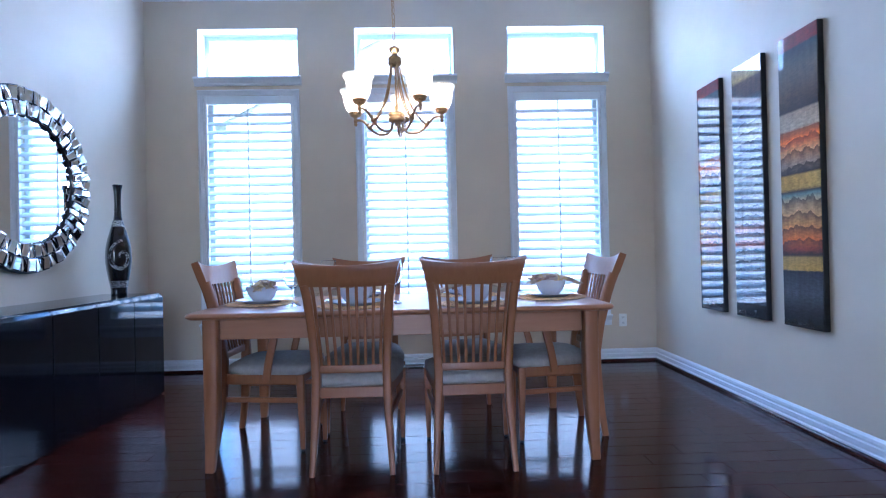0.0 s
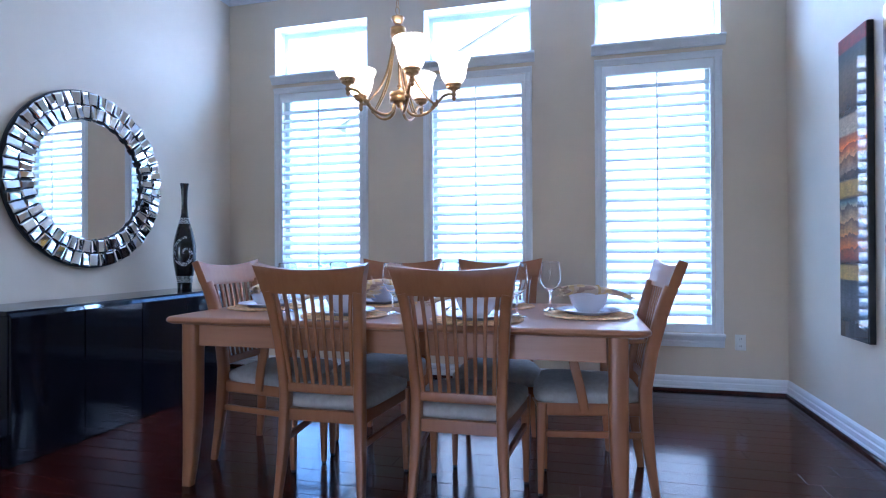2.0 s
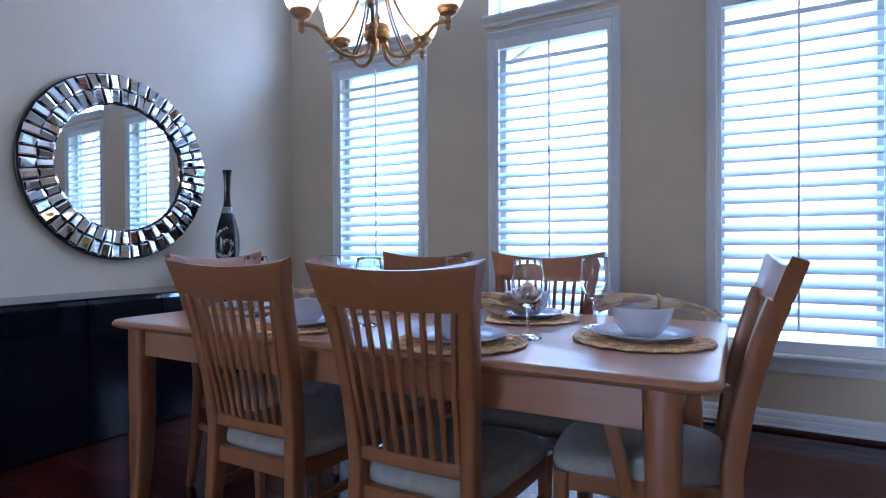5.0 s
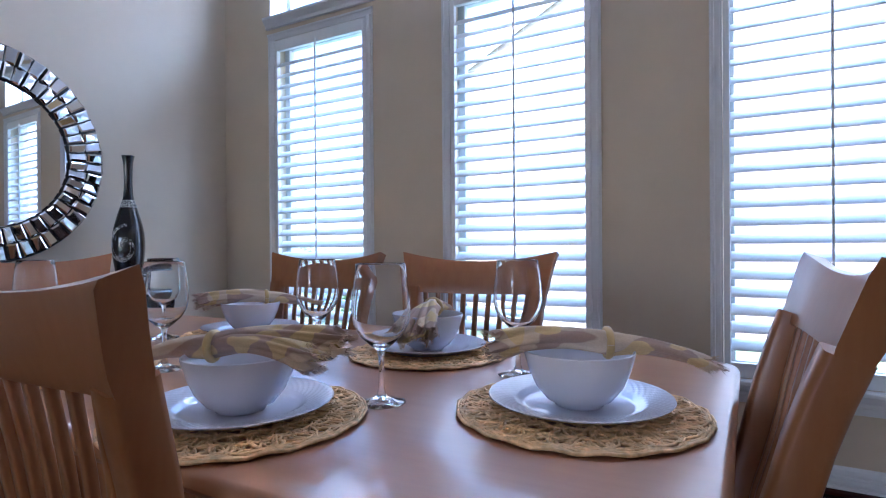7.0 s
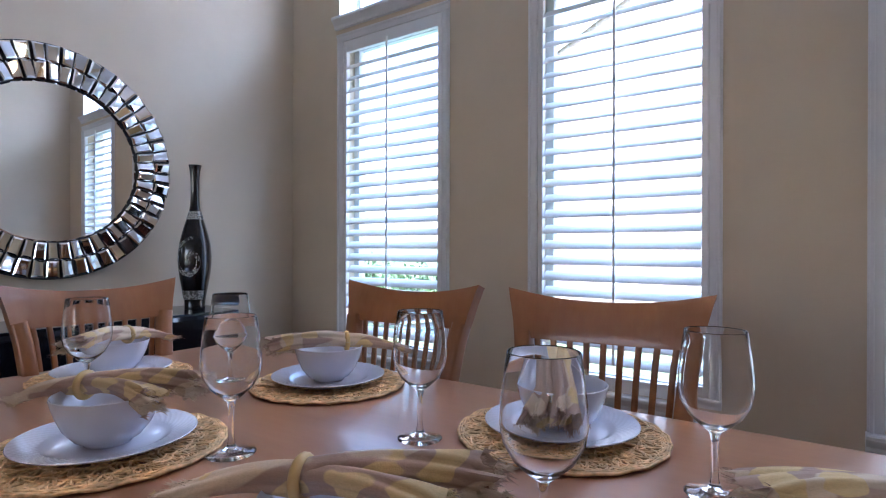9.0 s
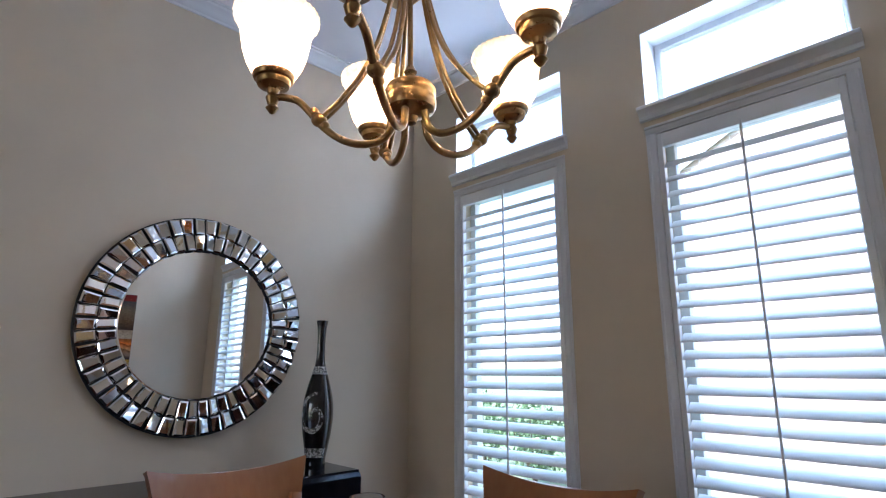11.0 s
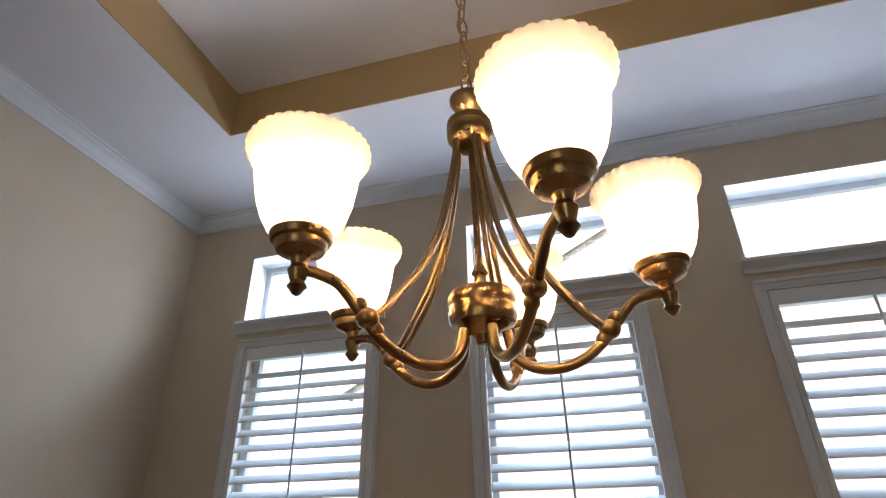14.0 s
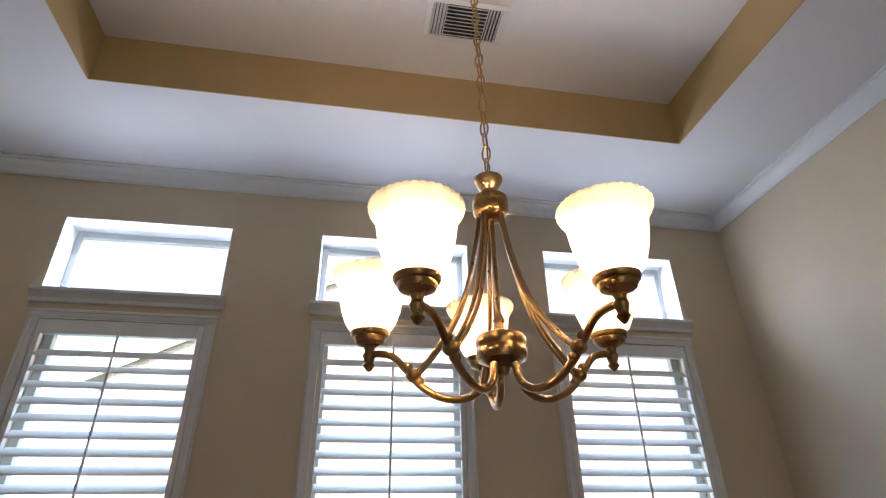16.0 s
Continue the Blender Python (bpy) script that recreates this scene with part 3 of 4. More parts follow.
# ---- vase ----
m, t, b = nodes_of("vase_glaze")
crackle = t.nodes.new("ShaderNodeTexVoronoi")
crackle.inputs["Scale"].default_value = 130
tc = t.nodes.new("ShaderNodeTexCoord")
t.links.new(tc.outputs["Object"], crackle.inputs["Vector"])
t.links.new(ramp(t, crackle.outputs["Distance"], [(0.35, (0.62, 0.60, 0.56)), (0.6, (0.05, 0.05, 0.05))]), b.inputs["Base Color"])
b.inputs["Roughness"].default_value = 0.3
eggshell = m
vase_black = simple("vase_black", (0.010, 0.009, 0.011), 0.17, vary=0.2, coat=0.35)


def vase():
    v = thing("vase", "tall black bottle vase with a white crackle spiral", "vase", "", pose(-1.950, 4.33, 0.762, 0, 0, -48))
    keys = [(0.050, 0.0), (0.053, 0.006), (0.055, 0.05), (0.068, 0.12), (0.082, 0.21), (0.086, 0.28), (0.080, 0.36), (0.062, 0.44), (0.044, 0.50), (0.030, 0.55), (0.024, 0.60), (0.0225, 0.68), (0.026, 0.76), (0.034, 0.806), (0.030, 0.806), (0.020, 0.70), (0.018, 0.60)]

    def wave(a, k):
        # square-shouldered plan
        return 1 / (abs(math.cos(a)) ** 3.2 + abs(math.sin(a)) ** 3.2) ** (1 / 3.2) * 0.94
    prof = [(p.x, p.y) for p in smooth_curve([(r, z, 0) for r, z in keys[:14]], 4)] + keys[14:]
    bm = bmesh.new()
    lathe(bm, [(0, 0.0)] + prof, 40, wave=wave)
    part("body", bm, vase_black, v, "", 50)

    def rad(z):
        for (a, u), (c, w) in zip(keys, keys[1:14]):
            if u <= z <= w:
                return a + (c - a) * (z - u) / (w - u)
        return 0.03

    def skin(a, z):
        r = rad(z) * wave(a, 0) + 0.0012
        return (r * math.cos(a), r * math.sin(a), z)
    # inlay bands at the foot and the neck
    for z0, z1, a0, a1 in ((0.055, 0.105, -1.1, 1.1), (0.50, 0.545, -3.2, 3.2)):
        bm = bmesh.new()
        n = 28
        rows = [[bm.verts.new(skin(a0 + (a1 - a0) * i / n, z)) for i in range(n + 1)] for z in (z0, (z0 + z1) / 2, z1)]
        for p, q in zip(rows, rows[1:]):
            for i in range(n):
                bm.faces.new((p[i], p[i + 1], q[i + 1], q[i]))
        part("inlay_band", bm, eggshell, v, "white crackle inlay")
    # spiral inlay on the belly
    bm = bmesh.new()
    n = 60
    prev = None
    for i in range(n + 1):
        s = i / n
        th = radians(80 + 470 * s)
        R = 0.105 * (1 - s) + 0.012
        w = 0.020 * (0.5 + 0.9 * math.sin(math.pi * min(1, s * 0.85 + 0.1)))
        pair = []
        for q in (R + w / 2, max(0.001, R - w / 2)):
            a = q * math.cos(th) / 0.085 * 0.78
            z = 0.275 + q * math.sin(th) * 1.05
            pair.append(bm.verts.new(skin(a, z)))
        if prev:
            bm.faces.new((prev[0], pair[0], pair[1], prev[1]))
        prev = pair
    part("spiral_inlay", bm, eggshell, v, "white crackle spiral")
    return v


vase()

# ---- chandelier ----
m, t, b = nodes_of("alabaster_glass")
for n in list(t.nodes):
    if n.type != "OUTPUT_MATERIAL":
        t.nodes.remove(n)
df = t.nodes.new("ShaderNodeBsdfDiffuse")
tl = t.nodes.new("ShaderNodeBsdfTranslucent")
ms = t.nodes.new("ShaderNodeMixShader")
col = ramp(t, noise_tex(t, 60, 3), [(0.3, (0.86, 0.80, 0.68)), (0.7, (0.93, 0.88, 0.78))])
for n in (df, tl):
    t.links.new(col, n.inputs[0])
ms.inputs[0].default_value = 0.55
t.links.new(df.outputs[0], ms.inputs[1])
t.links.new(tl.outputs[0], ms.inputs[2])
t.links.new(ms.outputs[0], t.nodes["Material Output"].inputs[0])
shade_glass = m

BULB_WATTS = 8.5


def chandelier(at):
    c = thing("chandelier", "five-arm antique bronze chandelier with lit scalloped white glass shades", "chandelier", "", at)
    # central hub, stem and upper collar
    bm = bmesh.new()
    lathe(bm, [(0, 1.655), (0.010, 1.657), (0.014, 1.668), (0.030, 1.676), (0.043, 1.682), (0.046, 1.690), (0.046, 1.700), (0.0445, 1.703), (0.0445, 1.708), (0.046, 1.711), (0.046, 1.720), (0.042, 1.727), (0.030, 1.731), (0.016, 1.735), (0.009, 1.740), (0.0085, 1.752), (0.012, 1.757), (0.008, 1.765), (0.006, 1.77), (0, 1.77)], 40)
    part("hub", bm, bronze, c, "", 35)
    bm = bmesh.new()
    lathe(bm, [(0, 1.764), (0.005, 1.764), (0.005, 2.0), (0, 2.0)], 12)
    part("stem", bm, bronze, c, "", 35)
    bm = bmesh.new()
    lathe(bm, [(0, 1.972), (0.018, 1.974), (0.030, 1.980), (0.036, 1.990), (0.037, 2.004), (0.035, 2.009), (0.037, 2.013), (0.036, 2.022), (0.026, 2.030), (0.016, 2.036), (0.014, 2.042), (0.022, 2.050), (0.026, 2.058), (0.030, 2.066), (0.030, 2.072), (0.020, 2.078), (0.010, 2.081), (0.008, 2.086), (0, 2.086)], 36)
    part("collar", bm, bronze, c, "", 35)
    for k in range(5):
        a = (13, 83, 158, 225, 301)[k]
        arm = part("arm", arm_mesh(), bronze, c, "", 40)
        arm.matrix_basis = pose(0, 0, 0, 0, 0, a)
        for off in (-0.006, 0.006):
            bm = bmesh.new()
            pts = smooth_curve([(0.160, off, 1.667), (0.128, off, 1.700), (0.090, off, 1.752), (0.062, off * 0.9, 1.812), (0.042, off * 0.7, 1.885), (0.029, off * 0.6, 1.95), (0.026, off * 0.6, 1.980)], 5)
            sweep(bm, pts, 0.0042, 8, (0, 1, 0))
            part("rod", bm, bronze, arm, "", 60)
        bm = bmesh.new()
        lathe(bm, [(0, 1.690), (0.005, 1.693), (0.009, 1.699), (0.0115, 1.702), (0.008, 1.708), (0.010, 1.713), (0.0125, 1.722), (0.009, 1.729), (0.010, 1.734), (0.012, 1.738), (0.018, 1.741), (0.028, 1.746), (0.031, 1.752), (0.031, 1.756), (0.035, 1.758), (0.0375, 1.763), (0.0375, 1.767), (0.033, 1.769), (0, 1.769)], 28)
        cup = part("socket_cup", bm, bronze, arm, "", 35)
        cup.location = (0.250, 0, -0.009)
        bm = bmesh.new()

        def scallop(q, i):
            f = min(1.0, max(0.0, (i - 6) / 3.0))
            return 1 + (0.034 * abs(math.sin(q * 18)) - 0.016) * f
        outer = [(0.0345, 1.7695), (0.0430, 1.7769), (0.0505, 1.7915), (0.0575, 1.8132), (0.0620, 1.8367), (0.0645, 1.8544), (0.0665, 1.8642), (0.0714, 1.8720), (0.0758, 1.8788), (0.0776, 1.8858), (0.0768, 1.8916)]
        inner = [(0.0747, 1.8897), (0.0729, 1.8818), (0.0680, 1.8750), (0.0628, 1.8652), (0.0610, 1.8544), (0.0585, 1.8367), (0.0540, 1.8132), (0.0470, 1.7925), (0.0395, 1.7798), (0.0000, 1.7739)]
        prof = outer + inner
        lathe(bm, prof, 144, wave=lambda q, i: scallop(q, min(i, 20 - i) if i > 10 else i))
        sh = part("shade", bm, shade_glass, arm, "lit scalloped white glass shade", 50)
        sh.location = (0.250, 0, -0.010)
        ld = bpy.data.lights.new("bulb", "POINT")
        ld.energy, ld.shadow_soft_size, ld.color = BULB_WATTS / 5, 0.024, (1.0, 0.83, 0.60)
        lamp = new("bulb", ld)
        ang = radians(a)
        lamp.matrix_world = at @ pose(0.251 * math.cos(ang), 0.251 * math.sin(ang), 1.797)
    # chain up to the tray ceiling
    n = 45
    pitch = (TZ - 0.047 - 2.086) / n
    link = None
    for i in range(n):
        if link is None:
            bm = bmesh.new()
            pts = []
            for q in range(17):
                th = 2 * math.pi * q / 16
                pts.append((0.0095 * math.cos(th), 0, (pitch * 0.62) * math.sin(th)))
            sweep(bm, pts, 0.0021, 6, (0, 1, 0), cap=False)
            link = part("chain_link", bm, bronze, c, "", 60)
            o = link
        else:
            o = link.copy()
            scene.collection.objects.link(o)
        o.matrix_basis = pose(0, 0, 2.086 + (i + 0.5) * pitch, 0, 0, 45 + 90 * (i % 2))
    bm = bmesh.new()
    pts = [(0.004 * math.sin(i * 1.1), 0.004 * math.cos(i * 0.9), 2.086 + (TZ - 0.047 - 2.086) * i / 40) for i in range(41)]
    sweep(bm, pts, 0.0018, 6, (0, 1, 0))
    part("cord", bm, bronze, c, "thin lamp cord threaded through the chain", 60)
    return c


def arm_mesh():
    bm = bmesh.new()
    pts = smooth_curve([(0.243, 0, 1.714), (0.229, 0, 1.714), (0.203, 0, 1.706), (0.180, 0, 1.682), (0.158, 0, 1.656), (0.128, 0, 1.632), (0.095, 0, 1.620), (0.062, 0, 1.622), (0.038, 0, 1.640), (0.030, 0, 1.672)], 6)
    sweep(bm, pts, 0.0068, 12, (0, 1, 0))
    # knot where the rods meet the arm
    r = bmesh.ops.create_uvsphere(bm, u_segments=14, v_segments=10, radius=0.0145)
    for v in r["verts"]:
        v.co = Vector((0.164, 0, 1.668)) + Vector((v.co.x, v.co.y, v.co.z * 0.9))
    for dx, dz in ((0.010, 0.015), (-0.011, -0.013)):
        r = bmesh.ops.create_uvsphere(bm, u_segments=12, v_segments=8, radius=0.0098)
        for v in r["verts"]:
            v.co = Vector((0.164 + dx, 0, 1.668 + dz)) + v.co * 0.98
    return bm


chandelier(pose(0.164, 3.200, 1.749, 0.85, -0.85, 0) @ pose(0, 0, -1.70))

# ---- place settings ----
m, t, b = nodes_of("clear_glass")
b.inputs["Base Color"].default_value = (1.0, 1.0, 1.0, 1)
b.inputs["Transmission Weight"].default_value = 1.0
b.inputs["Roughness"].default_value = 0.0
b.inputs["IOR"].default_value = 1.32
clear_glass = m
straw = simple("straw", (0.74, 0.47, 0.22), 0.7, vary=0.35, scale=60)
m, t, b = nodes_of("plaid_cloth")
patch = ramp(t, noise_tex(t, 12, 0.5, 0.4, (1.0, 1.5, 1.6)), [(0.46, (0.66, 0.52, 0.37)), (0.475, (0.56, 0.43, 0.31)), (0.49, (0.42, 0.28, 0.215)), (0.62, (0.45, 0.31, 0.23))])
mix = t.nodes.new("ShaderNodeMixRGB")
t.links.new(ramp(t, noise_tex(t, 17, 0.5, 0.4, (1.3, 1.0, 1.8)), [(0.60, (0, 0, 0)), (0.62, (1, 1, 1))]), mix.inputs[0])
t.links.new(patch, mix.inputs[1])
mix.inputs[2].default_value = (0.68, 0.50, 0.25, 1)
weave = t.nodes.new("ShaderNodeMixRGB")
weave.blend_type = "MULTIPLY"
weave.inputs[0].default_value = 0.35
t.links.new(mix.outputs[0], weave.inputs[1])
t.links.new(ramp(t, noise_tex(t, 260, 3, 0.6, (1, 3, 3)), [(0.3, (0.7, 0.68, 0.66)), (0.7, (1.1, 1.1, 1.1))]), weave.inputs[2])
t.links.new(weave.outputs[0], b.inputs["Base Color"])
b.inputs["Roughness"].default_value = 0.9
bump(t, b, noise_tex(t, 700, 2), 0.3, 0.001)
plaid = m
ring_wood = simple("ring_wood", (0.58, 0.39, 0.15), 0.45, vary=0.12)


def placemat(at):
    e = thing("placemat", "round woven straw placemat under a plate", "placemat", "placemats", at)
    rng = random.Random(2)
    # looping strands, laid in rings that cross one another
    for R, r, loops, ph in ((0.164, 0.024, 40, 0), (0.159, 0.022, 37, 1), (0.166, 0.020, 43, 2.9), (0.127, 0.026, 31, 2), (0.120, 0.024, 28, 0.5), (0.088, 0.026, 20, 1.5), (0.055, 0.026, 12, 0.3), (0.143, 0.040, 33, 2.2), (0.148, 0.036, 29, 4.2)):
        bm = bmesh.new()
        pts = []
        N = loops * 11
        for i in range(N + 1):
            a = 2 * math.pi * i / N
            q = a * loops + ph
            rr = R + r * math.cos(q) + rng.uniform(-0.001, 0.001)
            aa = a + r * 0.9 / R * math.sin(q)
            pts.append((rr * math.cos(aa), rr * math.sin(aa), 0.0045 + 0.0022 * math.sin(q * 1.5 + ph)))
        sweep(bm, pts, 0.0023, 5, (0, 0, 1), cap=False)
        part("strand", bm, straw, e, "", 80)
    for R in (0.186, 0.191, 0.138, 0.103, 0.070, 0.037):
        bm = bmesh.new()
        N = 90
        pts = [((R + rng.uniform(-0.0012, 0.0012)) * math.cos(2 * math.pi * i / N), (R + rng.uniform(-0.0012, 0.0012)) * math.sin(2 * math.pi * i / N), 0.0045 + 0.0015 * math.sin(i * 1.3)) for i in range(N + 1)]
        sweep(bm, pts, 0.0028, 5, (0, 0, 1), cap=False)
        part("rim_strand", bm, straw, e, "", 80)
    return e


def mesh_thing(name, bm, material, label, category, group, at, smooth=50):
    o = part(name, bm, material, None, "", smooth)
    o.matrix_world = at
    return tagged(o, label, category, group)


def plate_mesh():
    bm = bmesh.new()
    prof = [(0, 0.004), (0.060, 0.004), (0.088, 0.005), (0.098, 0.008), (0.104, 0.012)]
    for i in range(15):
        prof.append((0.106 + 0.042 * i / 14, 0.0125 + 0.009 * i / 14))
    prof += [(0.151, 0.0225), (0.152, 0.0210), (0.149, 0.0185), (0.110, 0.0085), (0.098, 0.002), (0.092, 0.0), (0.086, 0.0), (0.084, 0.0015), (0, 0.0015)]
    lathe(bm, prof, 192)
    # a lattice of small raised diamonds round the rim
    for v in bm.verts:
        r, a = math.hypot(v.co.x, v.co.y), math.atan2(v.co.y, v.co.x)
        if 0.1065 < r < 0.1475 and v.co.z > 0.0115:
            v.co.z += 0.0015 * abs(math.sin(a * 24 + r * 260) * math.sin(a * 24 - r * 260))
    bmesh.ops.scale(bm, vec=(0.93, 0.93, 0.93), verts=bm.verts)
    return bm


def bowl_mesh():
    bm = bmesh.new()
    lathe(bm, [(0, 0.006), (0.034, 0.006), (0.050, 0.014), (0.068, 0.034), (0.080, 0.060), (0.0885, 0.089), (0.091, 0.091), (0.0925, 0.090), (0.0925, 0.087), (0.084, 0.058), (0.072, 0.031), (0.055, 0.011), (0.042, 0.004), (0.040, 0.0), (0.036, 0.0), (0.035, 0.002), (0, 0.002)], 64)
    bmesh.ops.scale(bm, vec=(0.925, 0.925, 0.94), verts=bm.verts)
    return bm


def wine_glass(at):
    g = thing("wine_glass", "empty clear stemmed wine glass on the table", "wine glass", "wine glasses", at)
    foot = [(0, 0.0), (0.040, 0.0), (0.041, 0.0015), (0.038, 0.003), (0.022, 0.0065), (0.009, 0.012)]
    stem = [(0.009, 0.012), (0.0052, 0.022), (0.0045, 0.045), (0.0048, 0.075), (0.008, 0.089)]
    bowl = [(0.008, 0.089), (0.020, 0.098), (0.035, 0.112), (0.046, 0.132), (0.0495, 0.152), (0.0485, 0.175), (0.045, 0.205), (0.0415, 0.232), (0.0408, 0.2335), (0.0404, 0.232), (0.0441, 0.205), (0.0476, 0.175), (0.0486, 0.152), (0.0451, 0.133), (0.034, 0.1140), (0.019, 0.1010), (0.006, 0.096), (0, 0.095)]
    for name, prof in (("foot", foot), ("stem", stem), ("bowl", bowl)):
        bm = bmesh.new()
        lathe(bm, prof, 48)
        o = part(name, bm, clear_glass, g)
        o.data.shade_smooth()
    return g


def napkin(seed, at):
    """A rolled plaid napkin: tail on one side of its ring, ruffled and fringed fan on the other."""
    rng = random.Random(seed)
    e = thing("napkin", "rolled plaid cloth napkin with frayed ends lying across a bowl", "napkin", "napkins", at)
    ph = [rng.uniform(0, 6.28) for _ in range(6)]

    hang = 0.050 if seed == 3 else 0.008

    def strip(name, x0, x1, w0, w1, h0, h1, ruffle, lift, yo, drop):
        bm = bmesh.new()
        ns, nc = 26, 40
        rings = []
        for i in range(ns + 1):
            s = i / ns
            w = w0 + (w1 - w0) * s ** 1.1
            h = h0 + (h1 - h0) * s
            rr = []
            for j in range(nc):
                a = 2 * math.pi * j / nc
                f = 1 + (0.05 + ruffle * s ** 3) * math.sin(5 * a + ph[0] + 1.5 * s) + (0.03 + ruffle * 0.6 * s ** 3) * math.sin(9 * a + ph[1] - 2 * s) + 0.10 * math.sin(3 * a + ph[2] + 4 * s) + 0.06 * math.sin(2 * a + ph[4] - 6 * s)
                ragged = (0.012 * math.sin(3 * a + ph[3]) + rng.uniform(-0.005, 0.005)) * max(0, s - 0.72) / 0.28 * (1 if x1 > x0 else -1)
                x = x0 + (x1 - x0) * s + ragged
                y = yo * s + w * f * math.cos(a)
                z = lift * math.sin(math.pi * s * 0.75) - drop * s * s + h * f * math.sin(a)
                rr.append(bm.verts.new((x, y, z)))
            rings.append(rr)
        for p, q in zip(rings, rings[1:]):
            for j in range(nc):
                bm.faces.new((p[j], p[(j + 1) % nc], q[(j + 1) % nc], q[j]))
        # inner fold, so that the end is not a hollow tube
        last = rings[-1]
        mid = [bm.verts.new((v.co.x - (0.03 if x1 > x0 else -0.03), yo + (v.co.y - yo) * 0.45, v.co.z * 0.6)) for v in last]
        for j in range(nc):
            bm.faces.new((last[j], last[(j + 1) % nc], mid[(j + 1) % nc], mid[j]))
        bm.faces.new(mid)
        p = part(name, bm, plaid, e, "", 80)
        # fringe of loose threads
        bm = bmesh.new()
        sg = 1 if x1 > x0 else -1
        for j in range(0, nc):
            for _ in range(6):
                c = Vector(FR[name][j])
                d = Vector((sg * rng.uniform(0.005, 0.014), rng.uniform(-0.005, 0.005), rng.uniform(-0.008, 0.004)))
                o = Vector((0, rng.uniform(-0.004, 0.004), rng.uniform(-0.002, 0.002)))
                q = Vector((0, 0.0009, 0.0006))
                vs = [bm.verts.new(c + o - q), bm.verts.new(c + o + q), bm.verts.new(c + o + d)]
                bm.faces.new(vs)
        part("fringe", bm, plaid, p, "frayed fringe")

    FR = {}

    # end rims are worked out once more for the fringes
    class Rim(dict):
        def __missing__(self, key):
            me = [c for c in e.children if c.name.split(".")[0] == key][-1].data
            self[key] = [tuple(me.vertices[26 * 40 + j].co) for j in range(40)]
            return self[key]
    FR = Rim()
    strip("tail", 0.006, -0.142 - rng.uniform(0, 0.015), 0.0185, 0.021, 0.0185, 0.008, 0.05, 0.002, rng.uniform(-0.012, 0.012), 0.034)
    strip("fan", -0.008, 0.188 + rng.uniform(-0.01, 0.01), 0.018, 0.024, 0.018, 0.017, 0.26, 0.016, 0.034, hang)
    strip("fold", -0.006, 0.172 + rng.uniform(-0.02, 0.01), 0.013, 0.023, 0.013, 0.015, 0.30, 0.012, -0.030, hang + 0.012)
    bm = bmesh.new()
    pts = [(0, 0.0200 * math.cos(2 * math.pi * i / 24), 0.0200 * math.sin(2 * math.pi * i / 24)) for i in range(25)]
    sweep(bm, pts, 0.0062, 10, (1, 0, 0), cap=False)
    bmesh.ops.remove_doubles(bm, verts=bm.verts, dist=0.0004)
    part("napkin_ring", bm, ring_wood, e, "yellow wooden napkin ring", 60)
    return e


TOP = 0.757
SETTINGS = ((1.000, 3.316, 208, 1), (0.550, 3.044, 22, 2), (0.548, 3.605, 285, 3), (-0.085, 3.612, 235, 4), (-0.060, 3.080, 25, 5), (-0.608, 3.325, 290, 6))
GLASSES = ((0.696, 3.210), (0.825, 3.500), (0.346, 3.436), (-0.262, 3.447), (0.131, 3.192), (-0.404, 3.182))
mat0 = plate0 = bowl0 = None
for x, y, turn, seed in SETTINGS:
    if mat0 is None:
        mat0 = placemat(pose(x, y, TOP + 0.0010, 0, 0, 20 * seed))
        plate0 = mesh_thing("plate", plate_mesh(), porcelain, "white porcelain dinner plate with a ribbed rim", "plate", "plates", pose(x, y, TOP + 0.0088))
        bowl0 = mesh_thing("bowl", bowl_mesh(), porcelain, "deep white porcelain bowl standing on a plate", "bowl", "bowls", pose(x, y, TOP + 0.0132))
    else:
        copy_thing(mat0, pose(x, y, TOP + 0.0010, 0, 0, 37 * seed))
        copy_thing(plate0, pose(x, y, TOP + 0.0088, 0, 0, 25 * seed))
        copy_thing(bowl0, pose(x, y, TOP + 0.0132))
    a = radians(turn)
    napkin(seed, pose(x - 0.045 * math.cos(a), y - 0.045 * math.sin(a), TOP + 0.109, 0, 0, turn))
glass0 = None
for x, y in GLASSES:
    if glass0 is None:
        glass0 = wine_glass(pose(x, y, TOP + 0.0004))
    else:
        copy_thing(glass0, pose(x, y, TOP + 0.0004))


# ---- pictures ----
def math_node(t, op, a, b):
    n = t.nodes.new("ShaderNodeMath")
    n.operation = op
    for k, v in enumerate((a, b)):
        if isinstance(v, (int, float)):
            n.inputs[k].default_value = v
        else:
            t.links.new(v, n.inputs[k])
    return n.outputs[0]


